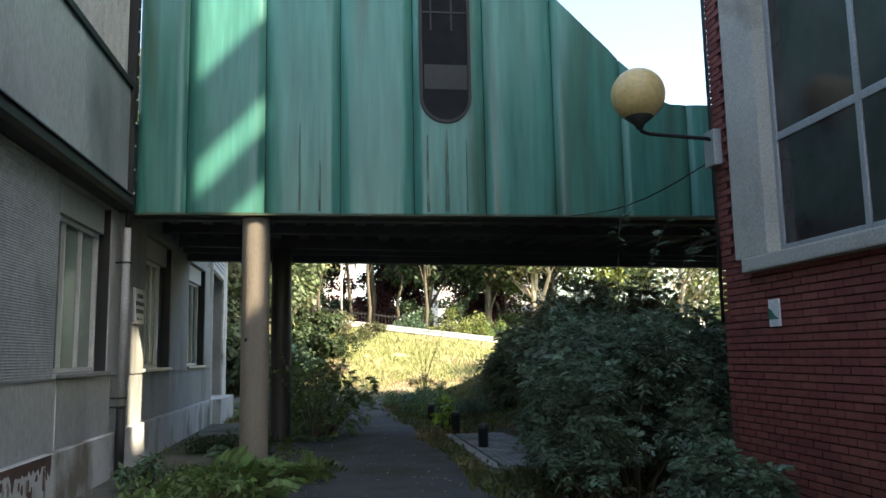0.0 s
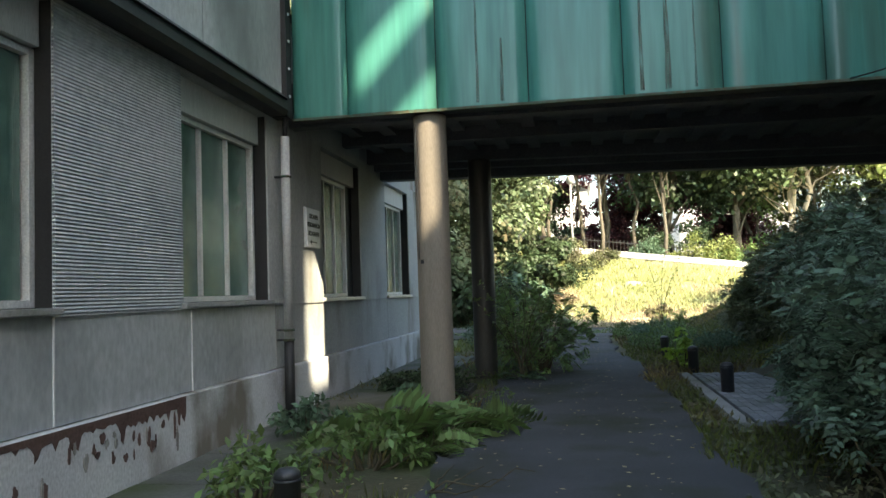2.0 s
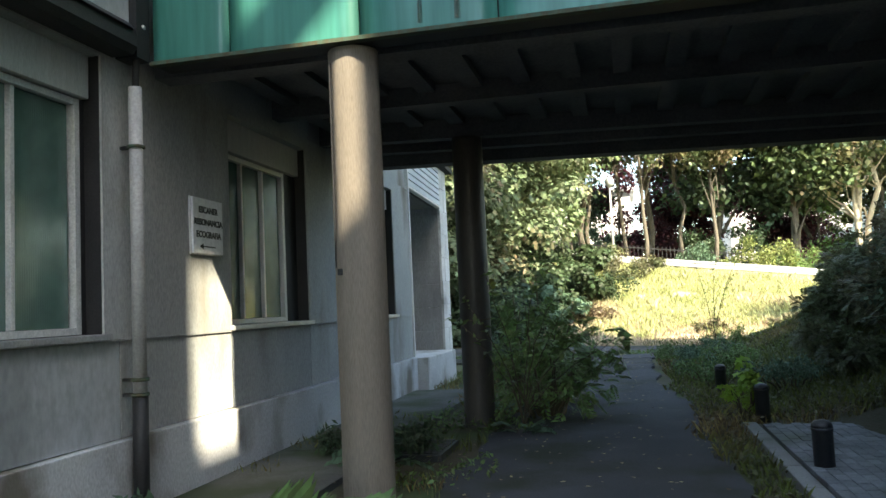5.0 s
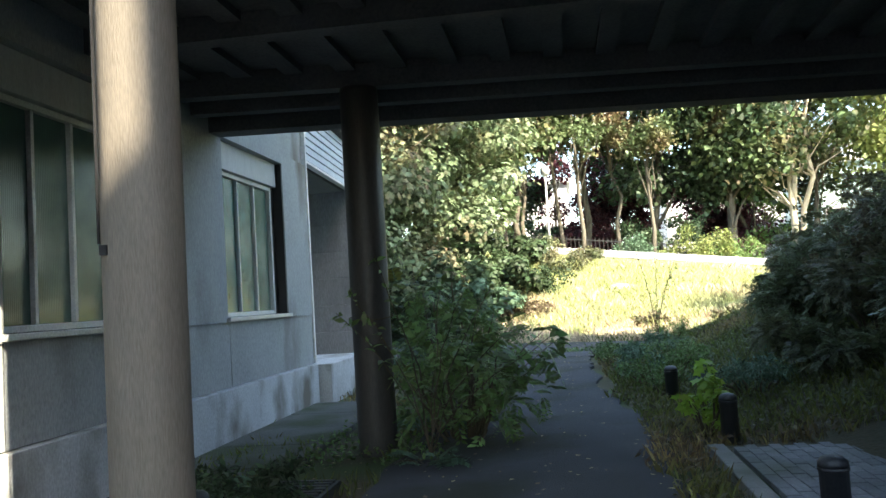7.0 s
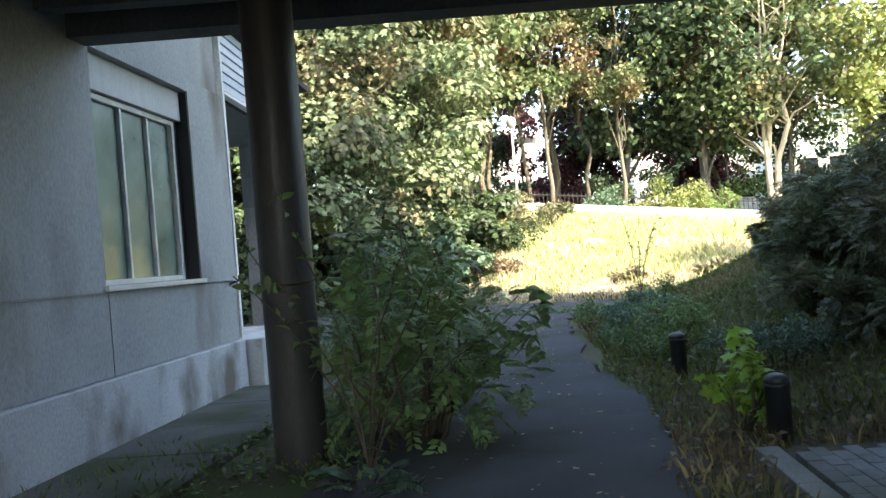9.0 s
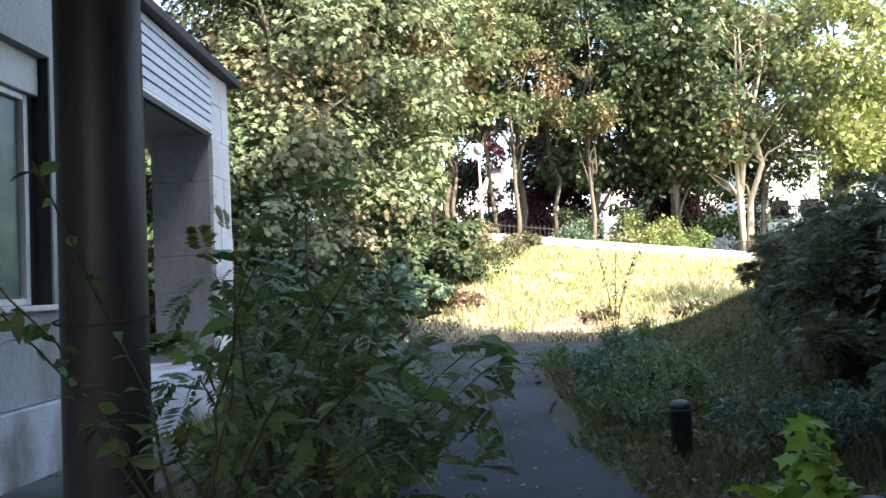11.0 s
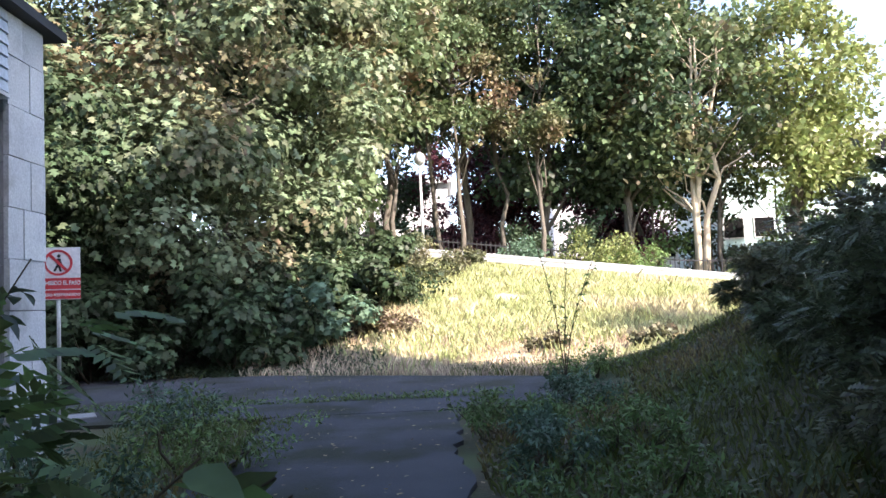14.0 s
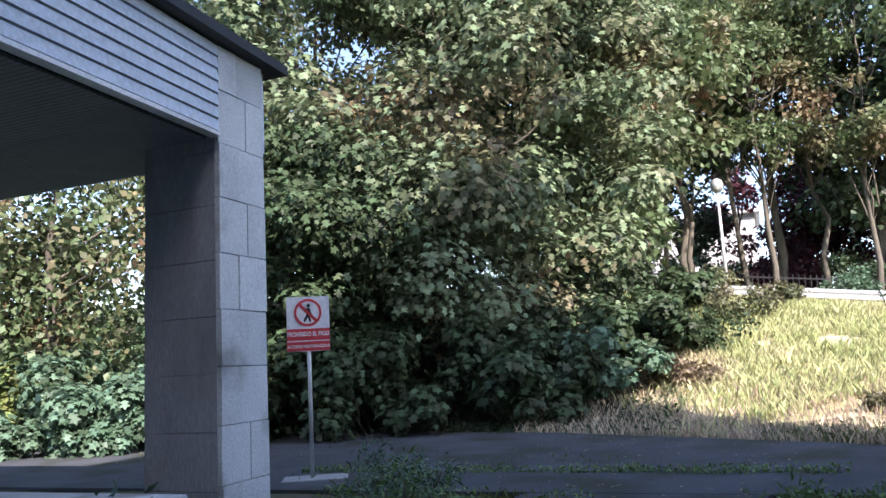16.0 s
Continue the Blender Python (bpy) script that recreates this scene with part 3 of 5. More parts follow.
    for k, (x, wd, ln) in enumerate(((2.05, 0.05, 1.25), (2.35, 0.075, 1.35), (2.66, 0.03, 1.2), (0.1, 0.04, 1.4), (0.4, 0.05, 0.8))):
        part("rust_streak", prism([(x - wd / 2, BZ + 0.02), (x + wd / 2, BZ + 0.02), (x + wd / 4, BZ + ln), (x - wd / 4, BZ + ln * 0.97)], "y", BY - 0.0125 - 0.0008 * k, BY - 0.012 - 0.0008 * k), RUSTY, b, "rust streak")


def stadium(cx, zb, r, height, rim, y0, y1, ring):
    """A tall window outline with round ends; as a ring it has an opening inside."""
    def outline(rr):
        zc0, zc1 = zb + r, zb + height - r
        pts = [(cx + rr * math.cos(a), zc0 + rr * math.sin(a)) for a in [math.pi + k * math.pi / 14 for k in range(15)]]
        return pts + [(cx + rr * math.cos(a), zc1 + rr * math.sin(a)) for a in [k * math.pi / 14 for k in range(15)]]
    if not ring:
        return prism(outline(r), "y", y0, y1)
    bm = bmesh.new()
    o, i = outline(r), outline(r - rim)
    rows = [[bm.verts.new((p[0], y, p[1])) for p in q] for q, y in ((o, y0), (o, y1), (i, y1), (i, y0))]
    n = len(o)
    for a in range(4):
        for k in range(n):
            bm.faces.new((rows[a][k], rows[a][(k + 1) % n], rows[(a + 1) % 4][(k + 1) % n], rows[(a + 1) % 4][k]))
    bmesh.ops.recalc_face_normals(bm, faces=bm.faces)
    return bm


bridge()


def column(x, y, r, top, material, label):
    c = thing("column", label, "column", group="bridge columns", at=(x, y, 0))
    bm = bmesh.new()
    seg = 28
    rings = []
    for z in (-0.1, 0.3, 1.2, 2.4, top - 0.05, top):
        rings.append([])
        for k in range(seg):
            a = k * math.tau / seg
            rr = r * (1 + 0.012 * math.sin(k * 2.1) + 0.01 * noise.noise((math.cos(a) * 2, math.sin(a) * 2, z)))
            rings[-1].append(bm.verts.new((rr * math.cos(a), rr * math.sin(a), z)))
    for p, q in zip(rings, rings[1:]):
        for k in range(seg):
            bm.faces.new((p[k], p[(k + 1) % seg], q[(k + 1) % seg], q[k])).smooth = True
    bm.faces.new(rings[-1])
    part("shaft", bm, material, c)
    return c


c1 = column(-0.555, 15.12, 0.207, 3.715, CONC, "round beige board-marked concrete column with chipped surface")
part("hole", box(-0.13, -0.09, -0.2, -0.17, 1.86, 1.91), DARK, c1)
part("seam", box(-0.155, -0.148, -0.172, -0.155, 1.92, 3.6), DARK, c1)
c2 = column(-0.46, 19.5, 0.205, 3.86, DARKCOL, "round very dark column with a wire tied round it")
bm = tube([(0.235 * math.cos(a), 0.235 * math.sin(a), 1.4 + 0.03 * math.sin(a)) for a in [k * math.tau / 16 for k in range(17)]], 0.006, 5, caps=False)
part("wire", bm, TWIG, c2)

# ---- red brick building ----
BX, BCY = 4.8, 11.1


def brick_building():
    t = new("wall_east")
    tagged(t, "red painted brick wall with a concrete-framed window", "wall", kind="structure")
    wy0, wy1, wz0, wz1 = 6.6, 10.78, 2.45, 6.4
    part("backing", box(BX + 0.03, BX + 0.35, -6, BCY - 0.03, -0.3, 2.4), MORTAR, t)
    part("backing", box(BX + 0.03, BX + 0.35, 10.505, wy1 - 0.055, 2.404, 2.516), MORTAR, t)
    part("backing", box(BX + 0.03, BX + 0.35, wy1 - 0.05, BCY - 0.03, 2.404, 7.8), MORTAR, t)
    part("backing", box(BX + 0.03, BX + 0.35, -6, wy0, 2.404, 7.8), MORTAR, t)
    part("backing", box(BX + 0.03, BX + 0.35, wy0 + 0.004, wy1, wz1, 7.8), MORTAR, t)
    part("surround", box(BX - 0.04, BX + 0.3, 10.1, wy1 - 0.06, 2.52, 6.4, 0.015), CONCW, t, "stained pale concrete window surround")
    part("window_sill", box(BX - 0.1, BX + 0.3, wy0, 10.5, 2.37, 2.515, 0.02), CONCW, t, "rough concrete sill")
    part("corner_pipe", tube([(BX - 0.03, BCY - 0.02, 1.9), (BX - 0.03, BCY - 0.02, 5.9), (BX + 0.05, BCY + 0.04, 6.1)], 0.02, 8), DARK, t)
    tagged(obj("wall_east_end", box(BX + 0.04, 12, BCY - 0.3, BCY - 0.028, -0.3, 7.8), BRICKS), "red brick end wall", "wall", kind="structure")
    tagged(obj("roof_east", box(BX, 12, -6, BCY - 0.03, 7.81, 7.9), DARK), "flat dark roof", "roof", kind="structure")
    tagged(obj("wall_east_back", box(12, 12.3, -6, BCY, -0.3, 7.8), BRICKS), "red brick wall", "wall", kind="structure")
    tagged(obj("wall_east_south", box(BX + 0.04, 12, -6.3, -6, -0.3, 7.8), BRICKS), "red brick wall", "wall", kind="structure")
    w = new("window_5")
    tagged(w, "grey metal-framed window with dark panes in the brick wall", "window", kind="structure")
    gx = BX + 0.1
    ys = (10.1, 8.86, 7.7, 6.6)
    for y in ys:
        part("frame", box(gx, gx + 0.07, y - 0.07, y - 0.004, 2.52, 6.39, 0.008), FRAMEG, w)
    for z in (2.52, 3.62, 5.6):
        for y1, y0 in zip(ys, ys[1:]):
            part("frame", box(gx + 0.004, gx + 0.066, y0, y1 - 0.075, z, z + 0.08, 0.008), FRAMEG, w)
    for y1, y0 in zip(ys, ys[1:]):
        part("pane", box(gx + 0.02, gx + 0.028, y0, y1 - 0.075, 2.6, 6.38), TINTPANE, w)
    return t


CONCW = mat("stained_pale_concrete", (0.42, 0.40, 0.37), (0.52, 0.50, 0.46), rough=0.85, scale=1.5, fine=40, bump=0.2, c=(0.25, 0.2, 0.16), cscale=1.4)
FRAMEG = mat("grey_window_frame", (0.34, 0.35, 0.37), (0.40, 0.41, 0.43), rough=0.45, metal=0.3, scale=3, fine=40, bump=0.05)
east = brick_building()

# tall unseen blocks added beyond, which keep the sun off the path
tagged(obj("backdrop_block", box(14, 15, 2.08, 25.8, -0.3, 26), STUCCO), "plain tall unseen block added to shade the path", "building", kind="structure")
tagged(obj("backdrop_wing", box(14, 15, 0.3, 2.07, -0.3, 18.3), STUCCO), "plain unseen wing added as the floor of the sun slot", "building", kind="structure")
tagged(obj("backdrop_block", box(14, 15, -30, 0.29, -0.3, 26), STUCCO), "plain tall unseen block added to shade the path", "building", kind="structure")
# Bars added across the slot, only to cast diagonal shadow bands.
rail = thing("shadow_bars", "unseen grey bars added to stripe the sunlight", "railing")
for z0, z1 in ((20.3, 20.9), (21.6, 22.7)):
    part("rail", box(14, 14.2, 0.3, 2.07, z0, z1), STUCCO, rail)
for y in (0.3, 1.97):
    part("post", box(14.2, 14.3, y, y + 0.1, 18.25, 23.6), STUCCO, rail)

# ---- porch ----
porch = thing("porch", "open porch with pale siding fascia on a stone-faced pillar", "porch", kind="structure")


def px(y):
    return WX - 0.055 * (y - 23.7)


for k in range(7):
    z0 = 3.97 + k * 0.132
    bm = prism([(px(23.7), 23.7), (px(27.23), 27.23), (px(27.23) - 0.08, 27.23), (px(23.7) - 0.08, 23.7)], "z", z0 + 0.013, z0 + 0.13)
    for v in bm.verts:
        if v.co.z > z0 + 0.07:
            v.co.x -= 0.018 if v.co.x > px(v.co.y) - 0.04 else 0
    part("siding_plank", bm, SIDING, porch)
part("fascia_core", prism([(px(23.7) - 0.085, 23.7), (px(27.23) - 0.085, 27.23), (px(27.23) - 0.2, 27.23), (px(23.7) - 0.2, 23.7)], "z", 3.96, 4.9), DARK, porch)
part("bottom_trim", prism([(px(23.7) + 0.012, 23.7), (px(27.23) + 0.012, 27.23), (px(27.23) - 0.1, 27.23), (px(23.7) - 0.1, 23.7)], "z", 3.925, 3.966), WHITE, porch)
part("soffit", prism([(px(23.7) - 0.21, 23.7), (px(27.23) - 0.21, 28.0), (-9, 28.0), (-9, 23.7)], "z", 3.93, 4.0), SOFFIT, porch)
part("roof", prism([(px(23.7) + 0.14, 23.2), (px(28.3) + 0.16, 28.35), (-9.2, 28.35), (-9.2, 23.2)], "z", 4.91, 5.02), DARK, porch, "dark roof edge")
part("end_fascia", box(-9, -2.75, 28.02, 28.14, 3.97, 4.9), SIDING, porch)
pillar = thing("porch_pillar", "square pillar faced with stained pale stone blocks, rendered sides toned darker for shade", "pillar", at=(0, 0, 0))
PX0, PX1, PY0, PY1 = -3.62, -2.71, 27.24, 28.0
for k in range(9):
    part("course", box(PX0, PX1, PY0 + 0.003 * (k % 2), PY1, -0.1 + k * 0.5557, -0.1 + (k + 1) * 0.5557 - 0.005, 0.006), PILLARIN, pillar, "rendered course, side shade in its grey")
z, row = -0.05, 0
while z < 4.88:
    h = min(0.56, 4.9 - z)
    ym = PY0 + (0.45 if row % 2 else 0.3)
    for a, c in ((PY0 - 0.006, ym), (ym, PY1 + 0.006)):
        part("stone", box(PX1 - 0.02, PX1 + 0.035 + 0.006 * ((row * 7 + int(a * 9)) % 3), a + 0.003, c - 0.003, z + 0.004, z + h - 0.004, 0.006), BLOCK, pillar)
    z += h
    row += 1
tagged(obj("porch_slab", box(-9, WX + 0.25, 23.7, 26.2, -0.2, 0.62, 0.02), PLINTH), "raised pale concrete porch slab", "slab", kind="structure")
tagged(obj("porch_step", box(-9, WX + 0.05, 26.21, 26.7, -0.2, 0.3, 0.02), PLINTH), "pale concrete step", "step", kind="structure")


# ---- small fixtures ----
def text(body, size, m, parent, material, depth=0.002, align="CENTER"):
    cu = bpy.data.curves.new("lettering", "FONT")
    cu.body, cu.size, cu.extrude, cu.align_x, cu.offset = body, size, depth, align, size * 0.03
    tmp = bpy.data.objects.new("lettering", cu)
    scene.collection.objects.link(tmp)
    me = bpy.data.meshes.new_from_object(tmp.evaluated_get(bpy.context.evaluated_depsgraph_get()))
    bpy.data.objects.remove(tmp)
    me.materials.clear()
    me.materials.append(material)
    ob = new("lettering", me)
    ob.parent = parent
    ob.matrix_local = m
    return ob


def wall_plaque():
    p = thing("wall_plaque", "pale enamel direction plaque with three printed lines and an arrow", "sign", at=(WX + 0.0, 16.0, 2.46), rz=90)
    part("plate", box(-0.28, 0.28, -0.045, -0.02, -0.27, 0.27, 0.008), SIGNW, p)
    part("rim", box(-0.29, 0.29, -0.02, 0.0, -0.28, 0.28, 0.006), ALU, p)
    for s, z in (("ESCANER", 0.13), ("RESONANCIA", 0.01), ("ECOGRAFIA", -0.11)):
        text(s, 0.085, Matrix.Translation((0, -0.0465, z)) @ pose(0, 0, 0, 90, 0, 0), p, BLACK)
    part("arrow", box(-0.12, 0.12, -0.05, -0.044, -0.205, -0.193), BLACK, p)
    part("arrow_head", prism([(-0.17, -0.199), (-0.11, -0.17), (-0.11, -0.228)], "y", -0.05, -0.044), BLACK, p)


wall_plaque()


def drainpipe():
    p = thing("drainpipe", "grey drainpipe with clamps, dark lower end", "pipe", at=(WX + 0.14, 14.7, 0))
    part("pipe", tube([(0, 0, 0.95), (0, 0, 3.5)], 0.055, 14), PIPE, p)
    part("lower_pipe", tube([(0, 0, -0.05), (0, 0, 0.98)], 0.062, 14), DARK, p, "dark cast lower pipe")
    part("upper_pipe", tube([(0, 0, 3.45), (0, 0.02, 3.72), (-0.06, 0.05, 4.0)], 0.03, 10), DARK, p)
    for z in (0.98, 1.1, 3.0):
        part("clamp", lathe([(0.06, -0.015), (0.072, -0.012), (0.072, 0.012), (0.06, 0.015)], 14, (0, 0, z)), RUST, p, "rusty clamp")
        part("bracket", box(-0.15, -0.055, -0.02, 0.02, z - 0.012, z + 0.012), DARK, p)


drainpipe()


def globe_lamp():
    g = thing("wall_lamp", "yellowed globe lamp on a bent dark arm", "lamp", at=(BX, BCY - 0.1, 3.82))
    gc = (-0.97, -0.2, 0.50)
    prof = [(0.02, -0.28)] + [(0.285 * math.cos(a), 0.285 * math.sin(a)) for a in [-1.3 + k * 2.85 / 14 for k in range(15)]]
    part("globe", lathe(prof, 28, gc), GLOBE, g, "yellowed plastic globe")
    part("cap", lathe([(0.03, -0.38), (0.05, -0.33), (0.15, -0.25), (0.14, -0.235)], 20, gc), DARK, g)
    part("arm", tube([(0, 0, -0.05), (-0.05, -0.02, 0.06), (-0.14, -0.04, 0.08), (-0.87, -0.18, 0.08), (-0.95, -0.2, 0.1), (-0.97, -0.2, 0.16)], 0.022, 8), DARK, g)
    part("box", box(-0.1, 0.0, -0.1, 0.12, -0.22, 0.18, 0.01), FRAMEG, g, "grey junction box")
    cable = thing("cable", "thin dark cable sagging from the lamp box to the bridge", "cable", at=(BX, BCY, 3.7))
    part("strand", tube([(-0.06 + (-0.45) * u, -0.1 + 3.75 * u, -0.02 + 0.05 * u - 0.16 * math.sin(math.pi * u)) for u in [k / 10 for k in range(11)]], 0.008, 5), DARK, cable)


globe_lamp()
nb = thing("notice_plate", "small white and green notice plate on the brick wall", "sign", at=(BX, 10.1, 1.95))
part("plate", box(-0.02, 0.0, -0.09, 0.09, -0.13, 0.13, 0.003), SIGNW, nb)
part("mark", prism([(-0.085, -0.06), (0.085, -0.06), (0.085, 0.05), (0.03, 0.02), (-0.02, -0.03)], "x", -0.025, -0.021), GREEN, nb)


def bollard(x, y, h=0.5, z=0.0):
    b = thing("bollard", "short round dark cast-iron bollard with a domed top", "bollard", group="path bollards", at=(x, y, z))
    part("body", lathe([(0.085, -0.05), (0.085, h - 0.09), (0.092, h - 0.088), (0.092, h - 0.07)], 18), IRON, b)
    part("cap", lathe([(0.09, h - 0.068), (0.085, h - 0.035), (0.06, h - 0.01), (0.02, h)], 18), IRON, b)
    return b


for x, y, h in ((3.08, 19.35, 0.46), (2.93, 22.3, 0.46), (3.1, 16.4, 0.46), (-0.68, 10.3, 0.42), (2.95, 8.45, 0.46), (-0.75, 15.95, 0.46)):
    bollard(x, y, h)


def warning_sign():
    s = thing("warning_sign", "white and red no-entry sign on a thin steel post", "sign", at=(-3.95, 30.9, 0), rz=27)
    part("post", tube([(0, 0.03, -0.02), (0, 0.03, 2.55)], 0.03, 10), GALV, s)
    part("foot", box(-0.42, 0.5, -0.25, 0.3, -0.02, 0.045, 0.015), KERB, s, "pale concrete foot")
    plate = part("plate", box(-0.31, 0.31, -0.015, 0.0, 1.83, 2.63, 0.004), SIGNW, s)
    part("band", box(-0.31, 0.31, -0.019, -0.0155, 1.84, 2.16), SIGNR, s, "red band")
    part("band_line", box(-0.31, 0.31, -0.022, -0.0195, 1.975, 1.99), SIGNW, s)
    ring = bmesh.new()
    n = 32
    rows = [[ring.verts.new((r * math.cos(k * math.tau / n), y, 2.395 + r * math.sin(k * math.tau / n))) for k in range(n)] for r, y in ((0.2, -0.017), (0.2, -0.021), (0.165, -0.021), (0.165, -0.017))]
    for a in range(4):
        for k in range(n):
            ring.faces.new((rows[a][k], rows[a][(k + 1) % n], rows[(a + 1) % 4][(k + 1) % n], rows[(a + 1) % 4][k]))
    part("ring", ring, SIGNR, s)
    part("slash", prism([(-0.14, 2.51), (-0.11, 2.54), (0.14, 2.28), (0.11, 2.25)], "y", -0.0245, -0.0222), SIGNR, s)
    part("pictogram", prism([(-0.02, 2.46), (0.03, 2.46), (0.06, 2.36), (0.03, 2.34), (0.05, 2.26), (0.02, 2.26), (0.0, 2.33), (-0.04, 2.26), (-0.07, 2.27), (-0.02, 2.37)], "y", -0.0215, -0.0175), BLACK, s)
    part("pictogram", lathe([(0.002, -0.03), (0.03, 0), (0.002, 0.03)], 10, (0.01, -0.018, 2.5)), BLACK, s)
    text("PROHIBIDO EL PASO", 0.066, Matrix.Translation((0, -0.0195, 2.055)) @ pose(0, 0, 0, 90, 0, 0) @ Matrix.Diagonal((1, 1.35, 1, 1)), s, SIGNW, 0.0015)
    text("ACCESO RESTRINGIDO", 0.058, Matrix.Translation((0, -0.0195, 1.885)) @ pose(0, 0, 0, 90, 0, 0), s, SIGNW, 0.0015)


warning_sign()

# kerb along the paved patch
kerb = thing("kerb", "pale stone kerb edging the paved patch", "kerb", kind="structure")
for k in range(6):
    y = 14.0 + k * 0.82
    part("kerb_stone", box(2.78, 2.93, y + 0.005, y + 0.815, -0.1, 0.06, 0.012), KERB, kerb)


walkway = tagged(new("walkway"), "mossy dark concrete slabs along the plinth", "pavement", kind="structure")
for k in range(17):
    y = 3.0 + k * 1.2
    part("slab", box(WX + 0.07, -1.15, y + 0.006, y + 1.194, -0.1, 0.035 + 0.012 * noise.noise((k, 0.3, 1)), 0.008), WALKM, walkway)
grate = thing("drain_grate", "rusty iron drain grate beside the dark column", "grate", at=(-0.75, 17.6, 0.0))
part("frame", box(-0.3, 0.3, -0.45, 0.45, -0.05, 0.025, 0.005), IRON, grate)
for k in range(9):
    part("bar", box(-0.27, 0.27, -0.4 + k * 0.095, -0.36 + k * 0.095, 0.026, 0.045), IRON, grate)


def peeling():
    rp = random.Random(3)
    t = thing("peeling_paint", "red-brown peeling paint running down the white plinth", "stain", kind="structure")
    # the ragged band under the sill panels
    for a, b, deep in ((8.6, 10.2, 0.1), (10.2, 11.2, 0.16), (11.2, 12.25, 0.3)):
        n = int((b - a) / 0.035)
        low = []
        for k in range(n + 1):
            y = a + (b - a) * k / n
            drip = max(0, noise.noise((y * 7, 0, 2))) * 0.9 + max(0, noise.noise((y * 23, 4, 2))) * 0.6
            low.append((y, 0.622 - 0.02 - deep * (0.25 + drip) * rp.uniform(0.75, 1.1)))
        part("flake", prism([(a, 0.626)] + low + [(b, 0.626)], "x", WX + 0.061, WX + 0.0645), PEEL, t)
    for k in range(26):
        y = 9.2 + 3.0 * rp.random() ** 0.6
        w, ln = rp.uniform(0.01, 0.04), rp.uniform(0.03, 0.13)
        zc = 0.48 - rp.random() ** 1.5 * 0.3
        pts = []
        for j in range(11):
            a = j * math.tau / 11
            q = rp.uniform(0.45, 1.1)
            pts.append((y + w * q * math.cos(a), zc + ln * q * math.sin(a)))
        part("flake", prism(pts, "x", WX + 0.061, WX + 0.065 + 0.0004 * k), PEEL if k % 3 else PLINTHD, t)


peeling()

# ---- guard rail, fence, street lamp ----
def guard_rail():
    g = thing("guard_rail", "pale galvanised guard rail along the road above the bank", "guard rail")
    prof = [(0, 0.34), (-0.06, 0.37), (-0.06, 0.46), (-0.02, 0.50), (-0.02, 0.54), (-0.06, 0.58), (-0.06, 0.67), (0, 0.70), (0.015, 0.70), (0.015, 0.34)]
    xs = [-14 + i * 2.0 for i in range(20)]
    for a, b in zip(xs, xs[1:]):
        bm = prism([(51.2 + p, z) for p, z in prof], "x", a, b + 0.02)
        for v in bm.verts:
            v.co.z += road_top(v.co.x)
        part("rail", bm, GALV, g)
        part("post", box(a + 0.02, a + 0.12, 51.22, 51.32, road_top(a) - 0.3, road_top(a) + 0.72), GALV, g)


guard_rail()


def iron_fence():
    f = thing("iron_fence", "dark iron railing fence behind the road", "fence")
    for k in range(170):
        x = -16 + k * 0.24
        z = road_top(x) + 0.5
        part("bar", box(x, x + 0.035, 58.98, 59.02, z, z + 1.35), DARK, f)
    for a in range(-16, 24, 2):
        for dz in (0.2, 1.25):
            bm = box(a, a + 2, 58.97, 59.03, 0, 0.06)
            for v in bm.verts:
                v.co.z += road_top(v.co.x) + dz + 0.4
            part("rail", bm, DARK, f)


iron_fence()
lamp = thing("street_lamp", "tall grey street lamp with a round head", "street lamp", at=(1.05, 55.3, road_top(1) - 0.1))
part("pole", tube([(0, 0, -0.1), (0, 0, 5.0)], [0.09, 0.055], 10), GALV, lamp)
part("head", lathe([(0.08, 4.98), (0.24, 5.12), (0.28, 5.3), (0.22, 5.5), (0.08, 5.6)], 18), GALV, lamp)


def house(x, y, w, d, h, material, label, rows=2, cols=4, z=3.5):
    t = thing("house", label, "house", at=(x, y, z))
    part("wall", box(-w / 2, w / 2, 0, d, -3, h), material, t)
    part("roof", box(-w / 2 - 0.4, w / 2 + 0.4, -0.4, d + 0.4, h + 0.004, h + 0.35), HOUSE, t)
    for r in range(rows):
        for c in range(cols):
            cx = -w / 2 + (c + 0.5) * w / cols
            cz = 0.9 + r * h / max(1, rows)
            wd = part("window", box(cx - 0.7, cx + 0.7, -0.06, 0.02, cz, cz + 1.4), ALU, t)
            part("pane", box(cx - 0.62, cx + 0.62, -0.07, -0.062, cz + 0.08, cz + 1.32), DARKPANE, wd)
    return t


house(-2, 80, 9, 8, 7.5, HOUSE, "white rendered house seen between the trunks", rows=0, cols=0)
house(17, 82, 12, 8, 6, HOUSE, "low white building behind the fence", rows=1, cols=2)
house(26, 70, 12, 9, 5.5, TEAL, "pale teal clad building with tall windows behind the trees", rows=1, cols=6, z=4)
house(34, 84, 14, 9, 11, HOUSE, "white block of flats above the trees", rows=4, cols=4)


# ---- plants ----
def limb_path(p0, p1, rng, n=5, wob=0.12):
    p0, p1 = np.array(p0, float), np.array(p1, float)
    L = np.linalg.norm(p1 - p0)
    return [tuple(p0 + (p1 - p0) * k / n + (rng.normal(size=3) * wob * L / n if 0 < k < n else 0)) for k in range(n + 1)]


